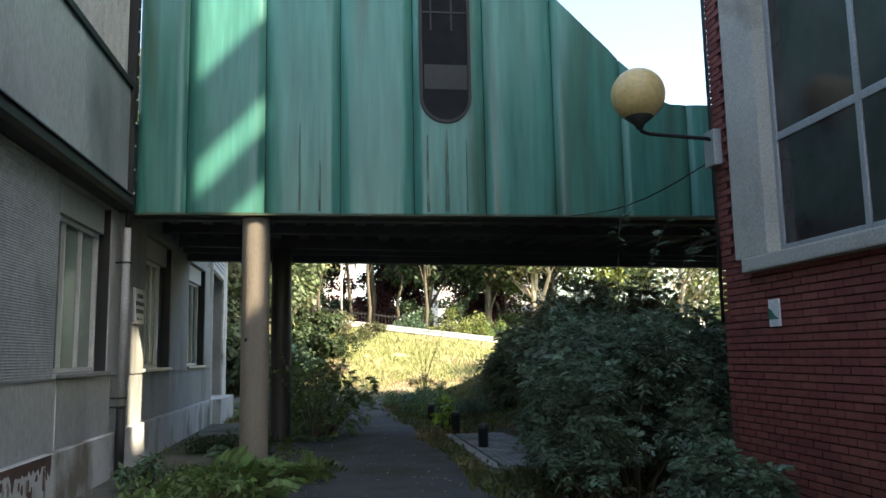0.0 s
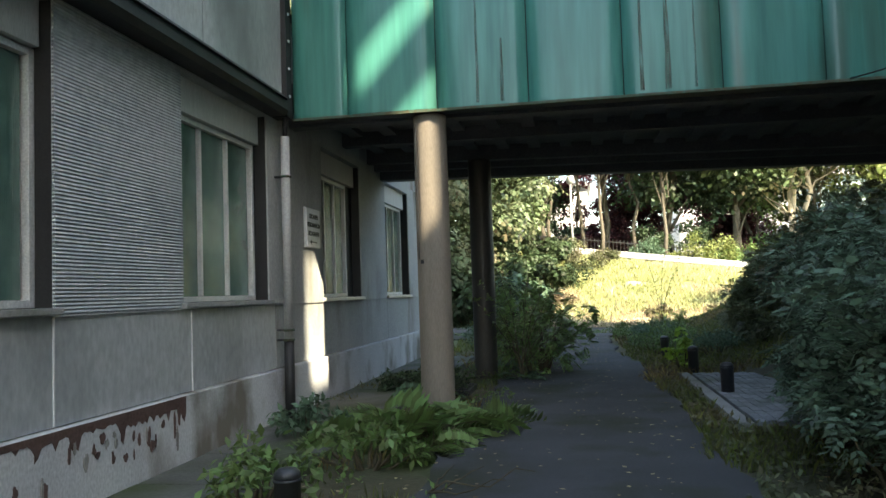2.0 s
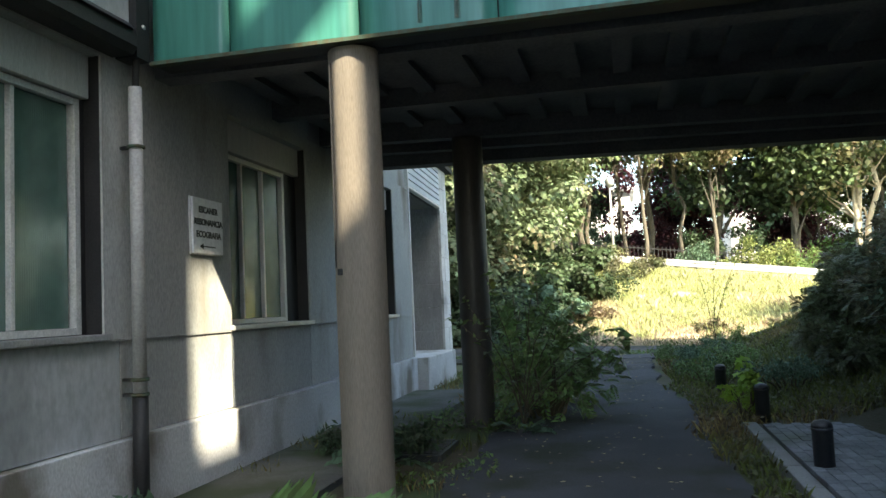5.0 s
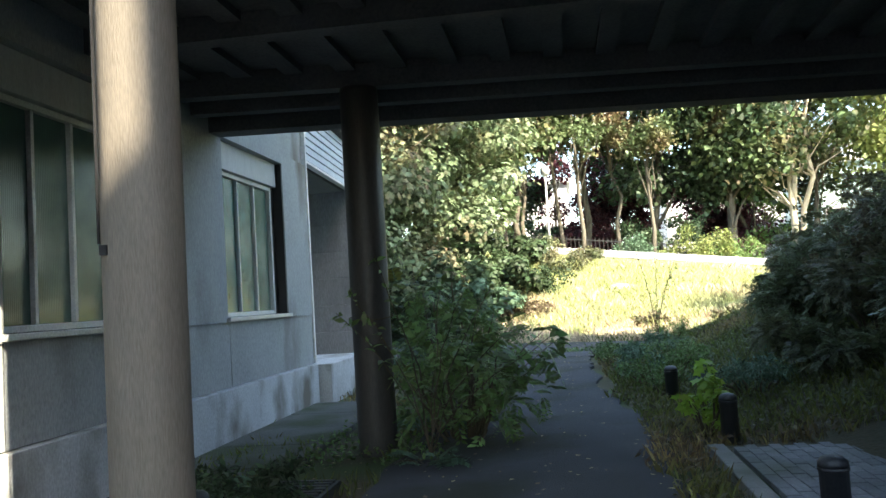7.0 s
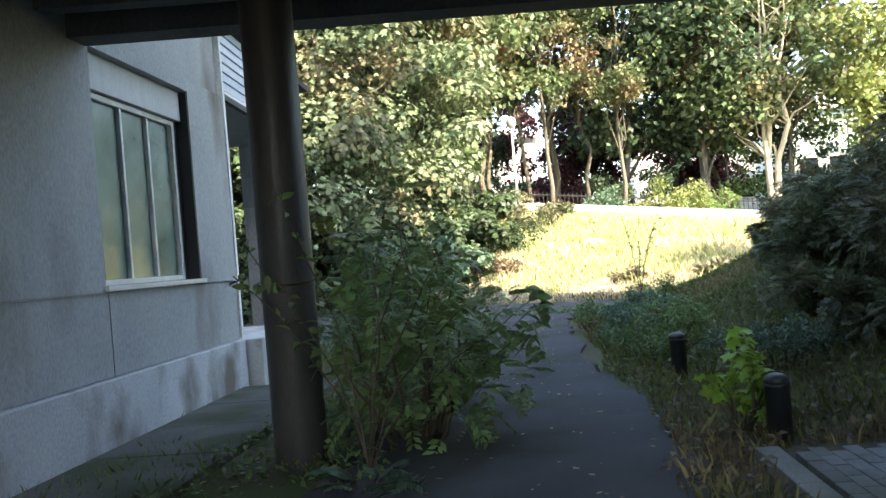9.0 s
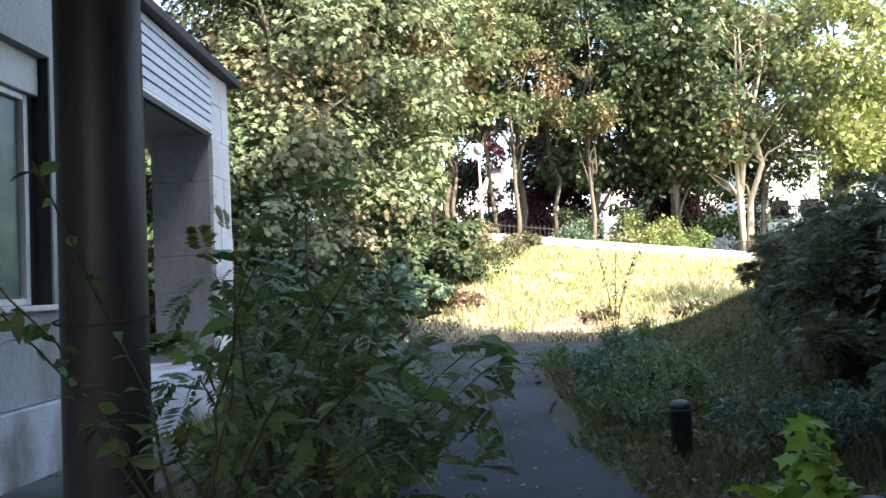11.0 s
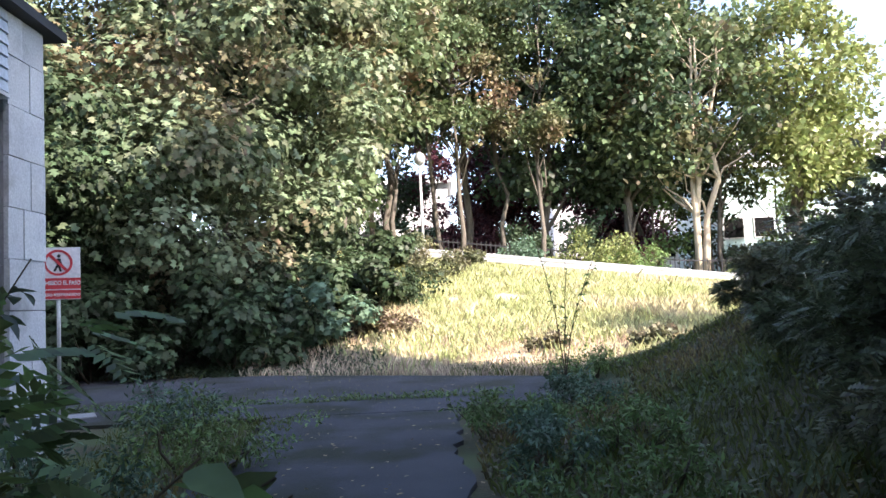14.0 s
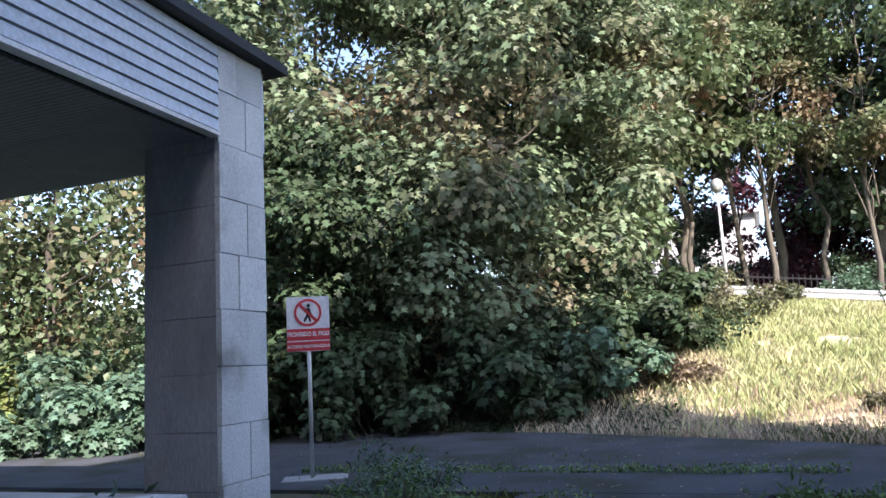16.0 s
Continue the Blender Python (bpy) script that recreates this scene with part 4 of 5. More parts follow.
def tree(x, y, h, r, crown_from, n, size, leaf, bark=BARK, seed=0, trunk_r=0.18, trunks=1, label="tall leafy tree with a broad uneven crown", clumps=22, narrow=0.75, lean=0.0, lobed=False):
    rng = np.random.default_rng(seed)
    z0 = ground_z(x, y) - 0.1
    t = thing("tree", label, "tree", at=(x, y, z0))
    bm = bmesh.new()
    cl = []
    for k in range(int(clumps * 1.4)):
        a = rng.uniform(0, math.tau)
        u = rng.uniform(0, 1)
        zz = crown_from + (h - crown_from) * u
        prof = math.sin(math.pi * (0.12 + 0.78 * u)) ** 0.7
        rr = r * prof * math.sqrt(rng.uniform(0.08, 1))
        s = r * rng.uniform(0.16, 0.46)
        cl.append((rr * math.cos(a) + lean * u, rr * math.sin(a), zz, s, s, s * (0.5 if lobed else 0.75)))
    for q in range(trunks):
        off = np.array((rng.normal() * 0.25, rng.normal() * 0.2, 0)) if trunks > 1 else np.zeros(3)
        top = np.array((off[0] * 5 + lean + rng.normal() * 0.4, off[1] * 4 + rng.normal() * 0.4, h * 0.86))
        pts = limb_path(off, top, rng, 7, 0.10)
        rad = [trunk_r * (1.25 if k == 0 else 1) * (1 - 0.85 * k / 7) + 0.012 for k in range(8)]
        tube(pts, rad, 9, bm)
        for c in cl[q::trunks][:16]:
            k = min(6, max(1, int(7 * c[2] / (h * 0.86) - 1)))
            tube(limb_path(pts[k], c[:3], rng, 4, 0.14), [rad[k] * 0.5, rad[k] * 0.38, 0.035, 0.022, 0.01], 5, bm)
    part("trunk", bm, bark, t)
    pos, out = clump_points(cl, n, rng, 0.35)
    if lobed:
        quads("crown", broad_leaves(pos, size, rng, out), leaf, t, per=10)
    else:
        quads("crown", leaf_quads(pos, size, rng, 0.35, narrow, out * 0.5), leaf, t)
    return t


def bush(x, y, h, r, n, size, leaf, seed, label, narrow=0.35, stems=9, name="bush", category="bush", base=0.1, droop=0.4, style="plain", pairs=7):
    rng = np.random.default_rng(seed)
    t = thing(name, label, category, at=(x, y, ground_z(x, y)))
    cl = []
    bm = bmesh.new()
    for k in range(stems * 2):
        a = rng.uniform(0, math.tau)
        rr = r * math.sqrt(rng.uniform(0, 1)) * 0.85
        zz = base + (h - base) * rng.uniform(0.15, 1.0) * (1 - 0.45 * (rr / r) ** 2)
        s = min(r, h) * rng.uniform(0.16, 0.3)
        cl.append((rr * math.cos(a), rr * math.sin(a), zz, s, s, s * 0.8))
        if k < stems:
            tube(limb_path((rr * 0.25 * math.cos(a), rr * 0.25 * math.sin(a), -0.05), (rr * math.cos(a), rr * math.sin(a), zz), rng, 4, 0.12), [0.022, 0.018, 0.014, 0.01, 0.005], 5, bm)
    part("stem", bm, TWIG, t)
    pos, out = clump_points(cl, n, rng, 0.3)
    pos[:, 2] = np.maximum(pos[:, 2], 0.02)
    if style == "lobed":
        quads("foliage", broad_leaves(pos, size, rng, out), leaf, t, per=10)
    elif style == "feathered":
        quads("foliage", fronds(pos, out * 0.8 + rng.normal(size=out.shape) * 0.45 + np.array((0, 0, 0.15)), size, rng, pairs, 0.36 if pairs > 4 else 0.62, narrow, droop), leaf, t)
    else:
        quads("foliage", leaf_quads(pos, size, rng, droop, narrow, out * 0.5), leaf, t)
    return t


def fern(x, y, r, n, leaf, seed, label, name="fern", rise=0.75):
    """A tuft of long arching fronds from one crown."""
    rng = np.random.default_rng(seed)
    t = thing(name, label, "fern", at=(x, y, ground_z(x, y)))
    a = rng.uniform(0, math.tau, n)
    base = np.stack([np.cos(a) * 0.06, np.sin(a) * 0.06, np.full(n, 0.03)], 1)
    head = np.stack([np.cos(a), np.sin(a), rng.uniform(0.35, 1.3, n) * rise], 1)
    quads("frond", fronds(base, head, r, rng, 13, 0.26, 0.34, 0.55), leaf, t)
    bm = bmesh.new()
    for k in range(n):
        h = Vector(head[k]).normalized()
        tube([Vector(base[k]) + h * r * 0.85 * u - Vector((0, 0, 0.47 * r * u * u)) for u in (0, 0.35, 0.7, 1)], [0.006, 0.005, 0.004, 0.002], 4, bm)
    part("midribs", bm, TWIG, t)
    return t


def spray(name, x, y, shoots, leaf, seed, label, size=0.11, narrow=0.4, per=14, feathered=False):
    """A sapling of thin arching shoots with single leaves along them: shoots of (dx, dy, height)."""
    rng = np.random.default_rng(seed)
    t = thing(name, label, "sapling", at=(x, y, ground_z(x, y)))
    pos, dirs = [], []
    for dx, dy, h in shoots:
        pts = []
        for k in range(9):
            u = k / 8
            pts.append((dx * u ** 1.5 + rng.normal() * 0.015, dy * u ** 1.5 + rng.normal() * 0.015, h * (1.25 * u - 0.25 * u * u)))
        part("shoot", tube(pts, [0.008 * (1 - 0.8 * k / 8) + 0.002 for k in range(9)], 5), TWIG, t)
        P = np.array(pts)
        for k in range(per):
            u = rng.uniform(0.3, 1.0) * 7.99
            i = int(u)
            p = P[i] + (P[i + 1] - P[i]) * (u - i)
            pos.append(p)
            d = rng.normal(size=3)
            d[2] *= 0.3
            dirs.append(d / np.linalg.norm(d) + (P[i + 1] - P[i]) / np.linalg.norm(P[i + 1] - P[i]) * 0.6)
    if feathered:
        quads("foliage", fronds(np.array(pos), np.array(dirs), size, rng, 5, 0.42, narrow, 0.35), leaf, t)
    else:
        quads("foliage", ovate_leaves(np.array(pos), size, rng, np.array(dirs), narrow), leaf, t, per=8)
    return t


def grass(name, n, xr, yr, keep, hgt, leaf, seed, label):
    rng = np.random.default_rng(seed)
    x = rng.uniform(*xr, n)
    y = rng.uniform(*yr, n)
    ok = np.array([keep(a, b) for a, b in zip(x, y)])
    x, y = x[ok], y[ok]
    z = np.array([ground_z(a, b) for a, b in zip(x, y)]) - 0.02
    m = len(x)
    hh = hgt * rng.uniform(0.4, 1.3, m)
    a = rng.uniform(0, math.tau, m)
    b = rng.uniform(0, math.tau, m)
    w = 0.003 + hh * 0.006
    bend = hh * rng.uniform(0.1, 0.6, m)
    p = np.stack([x, y, z], 1)
    s = np.stack([np.cos(a) * w, np.sin(a) * w, 0 * a], 1)
    mid = p + np.stack([np.cos(b) * bend * 0.3, np.sin(b) * bend * 0.3, hh * 0.6], 1)
    tip = p + np.stack([np.cos(b) * bend, np.sin(b) * bend, hh], 1)
    ob = quads(name, np.stack([p - s, p + s, mid + s * 0.7, tip], 1), leaf)
    return tagged(ob, label, "grass", kind="stuff")


# trees on and beyond the bank
BIG = "tall broadleaf tree with browning late-summer crown"
tree(-5.5, 42.5, 15.0, 5.2, 0.8, 42000, 0.225, MAPLE, seed=1, trunk_r=0.2, clumps=62, label=BIG, lobed=True)
tree(-11.5, 44, 16, 5.5, 2.0, 28000, 0.25, MAPLE, seed=2, clumps=54, label=BIG, lobed=True)
tree(-9.0, 38.6, 8, 3.6, 0.4, 24000, 0.2, MAPLESHADE, seed=3, clumps=44, label="dense leafy tree reaching to the ground, leaves coloured as shaded", lobed=True)
tree(-3.6, 46.5, 13, 3.6, 2.5, 21000, 0.24, MAPLE, seed=4, clumps=36, label=BIG, lobed=True)
tree(-2.6, 54.5, 17, 4.6, 5.0, 15000, 0.36, LEAF, seed=5, clumps=30, label=BIG)
tree(3.2, 62.5, 19, 4.5, 7.5, 8500, 0.4, LEAF, seed=6, clumps=26, trunk_r=0.22, label=BIG)
tree(-0.8, 61.5, 18, 4.2, 6.0, 8000, 0.4, LEAFDARK, seed=7, clumps=26, trunk_r=0.2)
tree(8.0, 62, 18, 4.6, 4.0, 9000, 0.4, LEAFDARK, seed=8, clumps=32, trunk_r=0.24)
tree(11.8, 61, 17, 4.2, 4.5, 9000, 0.4, LEAFDARK, seed=9, clumps=28, trunk_r=0.3)
tree(15.2, 59.7, 15, 4.4, 5.5, 8500, 0.38, LEAF, bark=PALEBARK, seed=10, trunks=3, trunk_r=0.2, clumps=26, label="pale-barked tree forking into three trunks")
tree(21, 60, 15, 4.6, 5.0, 10000, 0.36, LEAFYEL, seed=11, trunk_r=0.34, clumps=26, label="yellow-green tree with a thick dark trunk")
tree(28, 56, 10, 3.8, 2.0, 7000, 0.28, LEAFYEL, seed=12, clumps=22)
tree(6.5, 70, 9, 3.5, 1.5, 13600, 0.28, LEAFRED, seed=13, clumps=22, label="purple-leaved ornamental tree behind the fence")
tree(13, 70, 9, 3.5, 1.5, 11900, 0.28, LEAFRED, seed=14, clumps=22, label="purple-leaved ornamental tree behind the fence")
for i, (x, y, h) in enumerate(((-18, 46, 16), (-24, 41, 13), (-17, 38, 9), (-30, 36, 12), (-8, 56, 18), (-15, 60, 19), (-24, 58, 18), (-22, 33, 7))):
    tree(x, y, h, 5.0, 1.0 if h < 12 else 2.5, 19000, 0.22, LEAF, seed=20 + i, clumps=30, label=BIG)
for i, (x, y, h, r, f, leaf) in enumerate(((-4.5, 66, 18, 4.5, 3.0, LEAFDARK), (18, 66, 17, 4.5, 6.0, LEAF),
                                           (-3.2, 49.0, 10, 3.2, 1.2, LEAF), (-7.5, 48.5, 13, 4.0, 1.5, LEAFDARK), (13.5, 64.5, 17, 3.8, 5.0, LEAFDARK))):
    tree(x, y, h, r, f, 7500, 0.38, leaf, seed=70 + i, clumps=26, trunk_r=0.16, label=BIG)
tree(14.3, 33, 9, 2.2, 3.5, 3500, 0.22, MAPLE, bark=PALEBARK, seed=340, trunk_r=0.16, clumps=16, label="slim sunlit tree with reddish pale bark")
tree(-1.6, 71, 11, 2.6, 1.5, 5000, 0.3, LEAFDARK, seed=341, trunk_r=0.12, clumps=20, label="slim young tree in front of the white house")
tree(1.4, 73, 10, 2.2, 1.0, 4200, 0.3, LEAFRED, seed=342, trunk_r=0.1, clumps=18, label="purple-leaved ornamental tree behind the fence")
# undergrowth, the dark ones with the canopy's shade in their leaf colour
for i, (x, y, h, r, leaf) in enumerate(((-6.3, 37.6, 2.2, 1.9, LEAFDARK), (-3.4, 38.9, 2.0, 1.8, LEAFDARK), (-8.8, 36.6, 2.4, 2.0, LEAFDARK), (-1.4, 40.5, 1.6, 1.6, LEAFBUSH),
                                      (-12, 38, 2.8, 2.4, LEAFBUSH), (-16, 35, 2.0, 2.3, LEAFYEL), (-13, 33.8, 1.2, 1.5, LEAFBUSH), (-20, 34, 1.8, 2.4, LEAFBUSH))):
    bush(x, y, h, r, 2600, 0.21, MAPLESHADE if leaf is LEAFDARK else leaf, 40 + i, "dense undergrowth bush at the foot of the trees, dark leaves coloured as shaded", style="lobed")
for i, (x, y, h, r, leaf) in enumerate(((8.6, 54.0, 2.6, 2.0, LEAFYEL), (10.8, 55.0, 2.2, 1.6, LEAFNEAR), (5.5, 55.2, 1.8, 1.4, LEAFBUSH), (15.5, 53, 1.4, 2.4, LEAFYEL), (19, 52.5, 1.5, 2.2, LEAFYEL), (-4.5, 52.8, 1.8, 2.0, LEAFBUSH))):
    bush(x, y, h, r, 3000, 0.16, leaf, 60 + i, "yellow-green roadside shrub by the fence", narrow=0.5)
for i, (x, y, h, r, leaf) in enumerate(((-9, 60.5, 4.0, 2.4, LEAFBUSH), (6.5, 61, 2.6, 1.8, LEAFDARK), (9.5, 60.5, 3.2, 2.0, LEAFDARK), (12.6, 62, 3.0, 2.0, LEAFRED), (-6, 62, 4.2, 2.4, LEAFDARK), (19.5, 62, 2.0, 2.0, LEAFBUSH), (24, 58, 3.2, 2.6, LEAFBUSH), (4.6, 63, 2.0, 1.5, LEAFRED))):
    bush(x, y, h, r, 4000, 0.2, leaf, 170 + i, "tall dark shrub behind the iron fence", narrow=0.6)


def far_woods():
    rng = np.random.default_rng(77)
    cl = []
    for k in range(90):
        a = -1.25 + 2.3 * k / 89
        d = rng.uniform(88, 105)
        hh = rng.uniform(3, 8)
        cl.append((d * math.sin(a), d * math.cos(a) + 10, hh * rng.uniform(0.3, 1), 5, 5, 4))
    pos, out = clump_points(cl, 30000, rng, 0.3)
    tagged(quads("far_woods", leaf_quads(pos, 0.9, rng, 0.2, 0.8), LEAFDARK), "distant dark tree line beyond the houses", "woods", kind="stuff")


far_woods()
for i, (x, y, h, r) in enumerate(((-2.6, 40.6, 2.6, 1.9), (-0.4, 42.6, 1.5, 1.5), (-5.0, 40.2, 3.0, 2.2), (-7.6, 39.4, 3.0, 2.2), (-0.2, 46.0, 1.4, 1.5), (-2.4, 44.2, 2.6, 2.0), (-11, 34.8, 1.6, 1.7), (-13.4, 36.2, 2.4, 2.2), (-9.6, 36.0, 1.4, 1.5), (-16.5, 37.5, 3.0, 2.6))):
    bush(x, y, h, r, 2800, 0.21, MAPLESHADE if i < 6 else LEAFBUSH, 230 + i, "dense undergrowth below the trees, dark leaves coloured as shaded", style="lobed")
for i, (x, y, h) in enumerate(((-4, 60.5, 7), (13.8, 62.5, 9), (17.3, 62.5, 8), (22.5, 66, 9))):
    tree(x, y, h, 2.2, 1.0, 3600, 0.24, LEAFNEAR if i % 2 else LEAFDARK, seed=260 + i, clumps=16, trunk_r=0.08, label="slim young tree behind the iron fence")
for i, (x, y, h) in enumerate(((-0.4, 58.2, 15), (1.9, 60.4, 16), (2.9, 57.6, 14), (5.2, 60.2, 16), (6.9, 58.4, 15), (17.0, 60.8, 14), (-1.6, 59.6, 15))):
    tree(x, y, h, 2.4, h * 0.45, 4200, 0.24, LEAF, seed=280 + i, clumps=16, trunk_r=0.13, label="slender tree with a bare lower trunk by the fence", bark=BARK)
for i, (x, y, h, r) in enumerate(((-5, 66, 3.4, 2.0), (0.5, 66, 2.6, 1.8), (4.0, 66.5, 3.2, 2.0), (-2.2, 64.5, 2.2, 1.5), (2.3, 64.2, 1.9, 1.3))):
    bush(x, y, h, r, 2600, 0.22, LEAFRED if i % 2 == 0 else LEAFBUSH, 330 + i, "purple-leaved shrub in front of the white house", narrow=0.7)
# the glossy shrub by the brick building
for i, (x, y, h, r) in enumerate(((4.1, 9.9, 0.7, 0.5), (3.4, 11.5, 0.95, 0.55), (3.45, 12.9, 1.1, 0.55), (4.0, 11.9, 2.0, 1.15), (4.3, 13.4, 2.3, 1.5), (5.3, 12.9, 2.3, 1.2), (5.0, 15.6, 2.1, 1.5), (4.7, 15.1, 1.6, 0.9))):
    bush(x, y, h, r, 900 if r < 1 else 3300, 0.145, LEAFGLOSS, 80 + i, "dense shrub with drooping feathered blue-green leaves", narrow=0.42, droop=0.45, style="feathered", stems=14, base=0.3, pairs=3)
# the fine-leaved thicket on the shaded slope, rising away from the path
for i, (x, y, h, r) in enumerate(((6.4, 18.4, 1.1, 1.2), (5.6, 20.6, 0.9, 1.0), (7.2, 20.6, 1.7, 1.5), (5.7, 22.8, 1.2, 1.0), (7.2, 23.2, 1.9, 1.4), (8.7, 24.0, 2.0, 1.5), (6.4, 23.4, 1.8, 1.1), (6.3, 25.6, 1.4, 1.1), (6.3, 21.4, 1.6, 1.1),
                                  (5.6, 24.8, 0.9, 1.0), (7.1, 25.6, 1.5, 1.3), (9.0, 26.6, 1.8, 1.8), (5.9, 26.8, 0.45, 0.8), (7.0, 28.0, 1.0, 1.3), (9.0, 29.6, 1.4, 1.7), (6.3, 28.8, 0.3, 0.8), (7.2, 30.4, 0.6, 1.2), (6.9, 31.2, 0.3, 0.8),
                                  (10.6, 32.6, 1.1, 1.7), (8.4, 32.4, 0.6, 1.3), (4.9, 23.6, 0.5, 0.7), (4.9, 21.6, 0.5, 0.7))):
    bush(x, y, h, r, 1300 if r < 1.4 else 1900, 0.2, LEAFSLOPE, 400 + i, "dense dark fine-leaved thicket on the shaded slope", narrow=0.34, droop=0.35, style="feathered")
# small shrubs added to stand for the shade at the bank's end
for i, (x, y, h, r, leaf) in enumerate(((0.3, 40.4, 0.8, 1.0, LEAFVERGE), (0.8, 42.6, 1.1, 1.2, MAPLESHADE), (1.6, 45.0, 1.0, 1.2, LEAFVERGE), (0.6, 47.6, 1.2, 1.4, MAPLE), (2.9, 47.8, 0.7, 1.0, LEAFVERGE), (6.8, 36.6, 0.5, 0.7, LEAFVERGE), (4.4, 37.6, 0.4, 0.6, LEAFVERGE))):
    bush(x, y, h, r, 1500, 0.13, leaf, 440 + i, "low scrubby shrub added to darken the grassy bank", narrow=0.6)
# shrubs by the columns and along the wall
bush(0.45, 19.9, 2.0, 0.95, 330, 0.27, LEAFNEAR, 120, "leafy green shrub growing beside the dark column", narrow=0.42, stems=18, style="feathered")
bush(0.2, 21.0, 2.2, 0.95, 280, 0.27, LEAFNEAR, 121, "leafy green shrub growing beside the dark column", narrow=0.42, stems=16, style="feathered")
for i, (x, y, r, n) in enumerate(((-0.75, 14.1, 0.85, 26), (-0.35, 13.6, 0.95, 30), (0.0, 14.2, 0.75, 22), (-1.0, 13.3, 0.7, 18), (-0.3, 12.9, 0.6, 16), (-1.25, 17.4, 0.6, 20), (-0.95, 16.7, 0.5, 16), (0.25, 18.6, 0.5, 14), (-0.1, 20.5, 0.6, 16))):
    fern(x, y, r, n, LEAFNEAR if i < 5 else LEAFBUSH, 500 + i, "low green fern with arching fronds at the column's foot")
bush(-0.7, 12.2, 0.4, 0.6, 420, 0.1, LEAFNEAR, 123, "low leafy weeds beside the path", narrow=0.45)
bush(-1.1, 10.7, 0.5, 0.6, 450, 0.1, LEAFNEAR, 124, "low leafy weeds beside the path", narrow=0.45)
bush(-1.7, 13.6, 0.45, 0.4, 500, 0.1, LEAFBUSH, 125, "small weeds at the foot of the wall", narrow=0.5)
bush(-1.2, 17.3, 0.4, 0.7, 1200, 0.09, LEAFDARK, 126, "dark ferny ground weeds under the bridge", narrow=0.3)
bush(2.97, 19.75, 0.8, 0.27, 210, 0.12, LEAFBRIGHT, 127, "bright yellow-green sapling among the bollards", style="lobed")
for i, (x, y) in enumerate(((3.0, 23.8), (2.7, 25.6), (3.6, 26.6), (3.9, 22.0), (2.6, 27.6), (3.6, 29.5), (4.3, 32.0), (-1.0, 24.6), (-0.5, 26.6), (-1.4, 28.4))):
    bush(x, y, 0.55 if x > 0 else 0.85, 0.8, 1500, 0.08, LEAFBUSH if i % 2 else LEAFNEAR, 140 + i, "low weedy ground plants beside the path", narrow=0.3)
# saplings whose branches hang into the way
spray("sapling", 0.2, 18.9, [(0.8, -0.4, 1.2), (1.0, 0.2, 1.0), (0.5, -0.7, 1.6), (-0.6, -0.5, 1.7), (-0.9, 0.1, 1.5), (0.2, 0.5, 1.9), (0.7, 0.4, 1.7), (-0.3, -0.6, 2.0)], LEAFNEAR, 200,
      "thin arching green sapling beside the column", per=26, size=0.13, narrow=0.42)
spray("sapling", 0.55, 20.1, [(0.95, 0.75, 1.12), (1.0, 0.85, 1.05), (0.85, 0.6, 1.2), (0.7, -0.2, 0.8), (1.0, 0.3, 0.95)], LEAFNEAR, 201, "arching branch with broad drooping leaves beside the path", size=0.2, narrow=0.52, per=22)
spray("sapling", -0.3, 22.1, [(0.25, -0.2, 2.3), (-0.2, 0.1, 2.1), (0.45, 0.2, 1.8), (-0.45, -0.3, 1.7), (0.05, -0.4, 1.5), (0.6, -0.3, 1.3), (-0.6, 0.2, 1.3)], LEAFDARK, 205,
      "dark leafy sapling with upright shoots by the porch", size=0.17, narrow=0.48, per=24)
spray("sapling", 3.8, 31.4, [(0.2, 0.1, 2.5), (-0.5, 0.1, 2.9), (0.6, -0.2, 2.1), (0.9, -0.2, 2.8), (0.1, 0.3, 1.2)], LEAFNEAR, 203, "spindly leafy sapling at the path's edge", size=0.09, per=34)
spray("sapling", 4.0, 12.4, [(0.9, 0.3, 3.3), (0.4, 0.6, 3.5), (1.5, 0.2, 3.2), (1.0, -0.5, 3.0)], LEAFGLOSS, 204, "tall thin branching shoots above the shrub", size=0.16, per=22, feathered=True)


def on_path(x, y):
    return -0.05 < x < 2.3 + 0.35 * noise.noise((x * 0.5, y * 0.9, 4)) and y < 30 or 30 < y < bank_foot(x) and x < 4.6


grass("dry_bank_grass", 80000, (-3, 18), (33, 51), lambda x, y: y > bank_foot(x) - 0.2 and y < bank_foot(x) + 5.4 + 2.4 * noise.noise((x * 0.6, y * 0.6, 5)), 0.2, GRASSDRY, 300, "short dry grass at the foot of the bank, colour raised for the sun")
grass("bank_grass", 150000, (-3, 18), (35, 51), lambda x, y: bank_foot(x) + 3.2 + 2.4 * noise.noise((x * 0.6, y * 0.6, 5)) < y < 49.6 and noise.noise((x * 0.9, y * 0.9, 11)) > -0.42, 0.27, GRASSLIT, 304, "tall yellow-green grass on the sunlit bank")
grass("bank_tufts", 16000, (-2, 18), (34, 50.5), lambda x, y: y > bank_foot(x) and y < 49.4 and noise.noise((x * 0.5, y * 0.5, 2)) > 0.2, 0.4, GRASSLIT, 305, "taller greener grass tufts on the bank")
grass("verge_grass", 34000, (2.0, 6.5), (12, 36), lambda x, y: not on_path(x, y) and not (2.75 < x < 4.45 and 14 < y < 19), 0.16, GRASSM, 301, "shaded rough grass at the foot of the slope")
grass("wall_grass", 11000, (-2.4, 0.0), (7, 30), lambda x, y: not on_path(x, y) and noise.noise((x * 0.8, y * 0.8, 3)) > (0.1 if y < 23.7 else -0.2), 0.13, GRASSM, 302, "thin weedy grass along the wall")
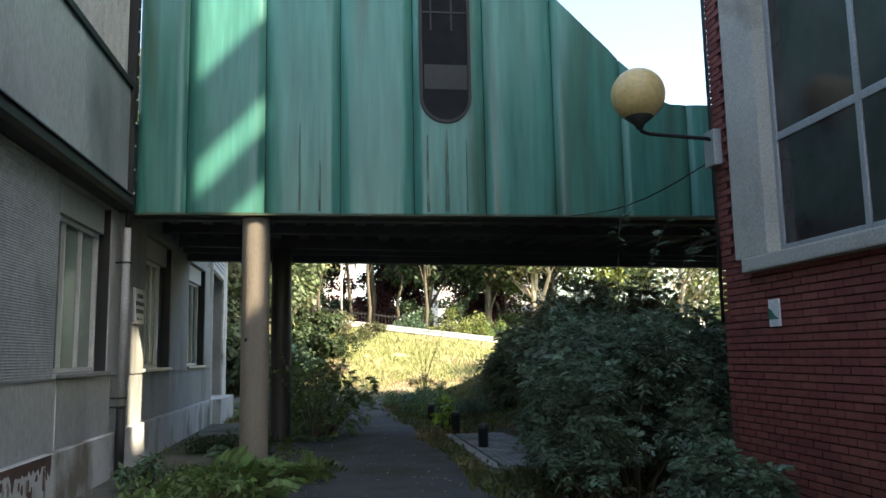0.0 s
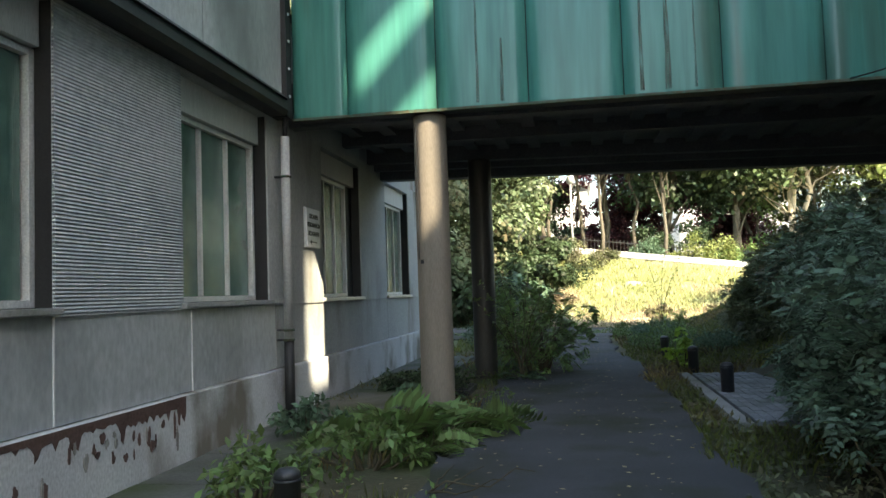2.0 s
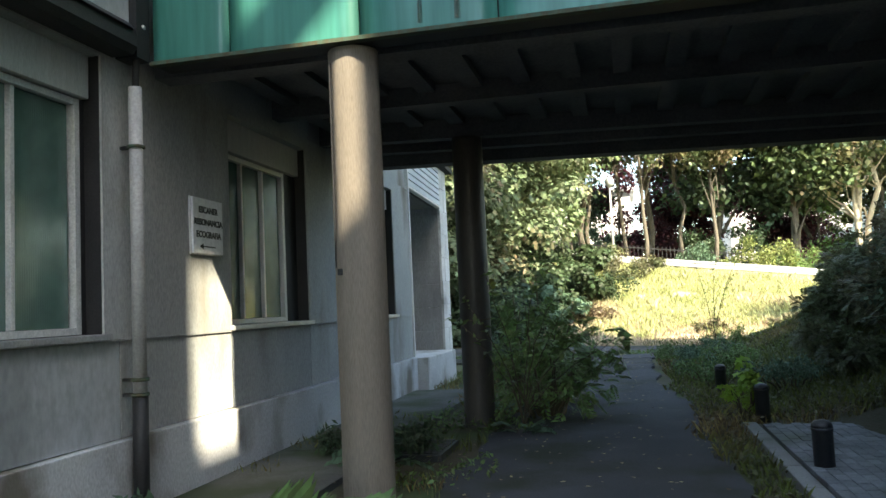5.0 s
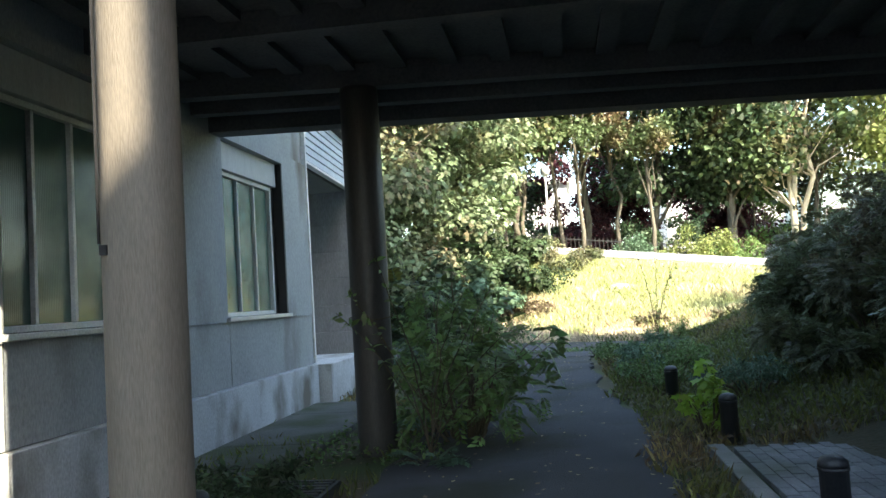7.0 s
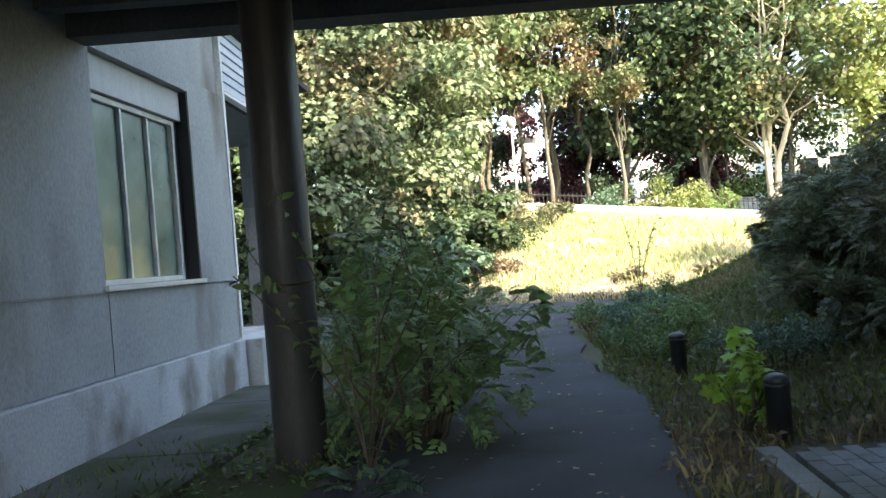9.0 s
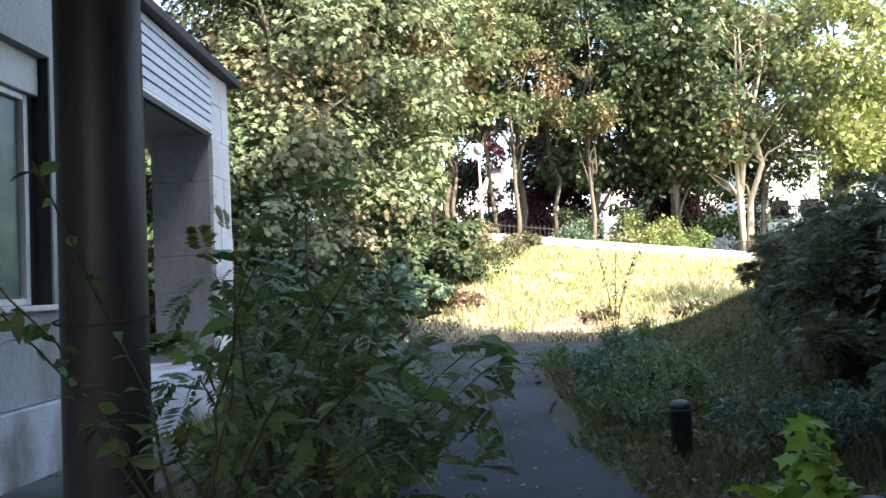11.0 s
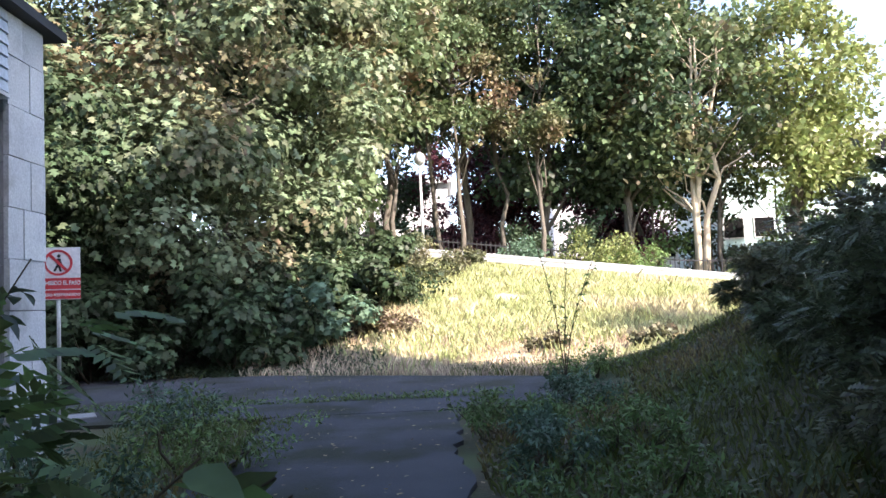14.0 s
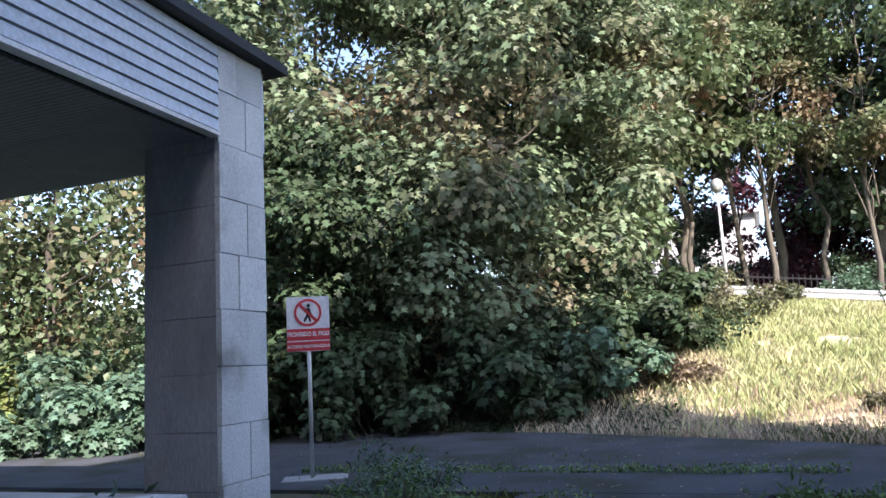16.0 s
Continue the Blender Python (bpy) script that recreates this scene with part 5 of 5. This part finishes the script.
grass("yard_grass", 5000, (-12, 4.6), (28, 38.5), lambda x, y: (noise.noise((x * 0.35, y * 0.9, 8)) > 0.28) and not (x > 0 and y < 30), 0.13, GRASSM, 303, "weeds growing through cracks in the asphalt")


def ground_cover(name, n, xr, yr, keep, size, leaf, seed, label):
    rng = np.random.default_rng(seed)
    x, y = rng.uniform(*xr, n), rng.uniform(*yr, n)
    ok = np.array([keep(a, b) for a, b in zip(x, y)])
    x, y = x[ok], y[ok]
    z = np.array([ground_z(a, b) for a, b in zip(x, y)]) + rng.uniform(0.0, 0.22, len(x)) ** 1.3
    tagged(quads(name, leaf_quads(np.stack([x, y, z], 1), size, rng, 0.1, 0.45), leaf), label, "ground cover", kind="stuff")


ground_cover("slope_cover", 76000, (2.0, 12), (11, 36.5), lambda x, y: not on_path(x, y) and not (2.75 < x < 4.45 and 14 < y < 19), 0.075, LEAFVERGE, 310, "low leafy ground cover on the shaded slope")
ground_cover("wood_cover", 26000, (-15, 0.5), (36.5, 46), lambda x, y: y > bank_foot(x), 0.12, LEAFDARK, 311, "low dark plants under the trees")
ground_cover("edge_weeds", 9000, (-1.2, 0.3), (7, 30), lambda x, y: noise.noise((x * 1.1, y * 0.7, 6)) > 0.05 + 0.5 * max(0, x), 0.07, LEAFNEAR, 312, "small weeds creeping over the path's edge")
ground_cover("moss_line", 5000, (-0.2, 2.5), (7.5, 8.6), lambda x, y: abs(y - 8.05 - 0.08 * noise.noise((x * 2, 0, 0))) < 0.05, 0.03, LEAFNEAR, 313, "mossy line across a crack in the path")


ground_cover("moss_strip", 16000, (-4.5, 3.0), (31.0, 32.2), lambda x, y: abs(y - 31.6 - 0.15 * noise.noise((x, 0, 0))) < 0.12 + 0.15 * noise.noise((x * 1.5, 1, 0)), 0.06, LEAFNEAR, 314, "low mossy weeds along a joint in the asphalt")


def leaf_litter():
    rng = np.random.default_rng(9)
    n = 1500
    x, y = rng.uniform(-2.2, 3, n), rng.uniform(4, 36, n)
    p = np.stack([x, y, np.full(n, 0.03)], 1)
    q = leaf_quads(p, 0.06, rng, 0, 0.6)
    q[:, :, 2] = 0.028 + np.abs(q[:, :, 2] - 0.03) * 0.15
    tagged(quads("fallen_leaves", q, FALLEN), "scattered dry fallen leaves on the asphalt", "leaves", kind="stuff")


leaf_litter()
branch = thing("dead_branch", "thin bare fallen branch lying beside the path", "branch", at=(0.05, 11.2, 0.04))
rb = np.random.default_rng(4)
bm = bmesh.new()
for a, L in ((0.2, 0.8), (0.7, 0.5), (-0.2, 0.6), (1.2, 0.4)):
    tube(limb_path((0, 0, 0), (L * math.cos(a), L * math.sin(a), 0.12), rb, 5, 0.2), [0.009, 0.008, 0.007, 0.006, 0.004, 0.003], 5, bm)
part("twig", bm, TWIG, branch)

# ---- paved patch: single pavers ----
patch = tagged(new("pavement"), "patch of small grey block pavers behind the kerb", "pavement", kind="structure")
part("bed", box(2.94, 4.45, 14.0, 19.0, -0.05, 0.02), SOIL, patch)
pm = bpy.data.meshes.new("paver")
bm = box(-0.05, 0.05, -0.1, 0.1, -0.03, 0.03, 0.005)
bm.to_mesh(pm)
bm.free()
pm.materials.append(PAVER)
for i in range(13):
    for j in range(22):
        p = new("paver", pm)
        p.parent = patch
        p.matrix_local = pose(3.02 + i * 0.106, 14.15 + j * 0.212 + (0.106 if i % 2 else 0), 0.036 + 0.006 * noise.noise((i, j, 0.5)), noise.noise((i, j, 3)) * 1.5, 0, 0)

# ---- bricks of the east wall ----
bk = bpy.data.meshes.new("brick")
bm = box(0, 0.06, -0.115, 0.115, -0.03, 0.03, 0.004)
bm.to_mesh(bk)
bm.free()
bk.materials.append(BRICK)
near, rest = 0, []
for row in range(int(7.7 / 0.072)):
    z = 0.05 + row * 0.072
    y = BCY - 0.118 - (0.12 if row % 2 else 0)
    if row % 2:
        rest.append((BCY - 0.058, z, row, 0.5))
    while y > 6.2:
        inside = y - 0.115 < (10.73 if z > 2.52 else 10.5) and y + 0.115 > 6.6 and 2.36 < z < 6.42
        if not inside:
            if near < 300 and 1.15 < z < 2.4 and y > 8.4:
                b = new("brick", bk)
                b.parent = east
                b.matrix_local = pose(BX + 0.004 * noise.noise((row, y, 0)), y, z)
                near += 1
            else:
                rest.append((y, z, row, 1.0))
        y -= 0.24
bm = bmesh.new()
vs = [(0, -0.115, -0.03), (0, 0.115, -0.03), (0, 0.115, 0.03), (0, -0.115, 0.03)]
for y, z, row, wide in rest:
    dx = 0.004 * noise.noise((row, y, 0))
    f = [bm.verts.new((BX + dx, y + v[1] * 0.99 * wide, z + v[2] * 0.99)) for v in vs]
    g = [bm.verts.new((BX + 0.06, y + v[1] * wide, z + v[2])) for v in vs]
    bm.faces.new(f[::-1])
    for k in range(4):
        bm.faces.new((f[k], f[(k + 1) % 4], g[(k + 1) % 4], g[k]))
tagged(part("brickwork", bm, BRICKS, east), kind="stuff")
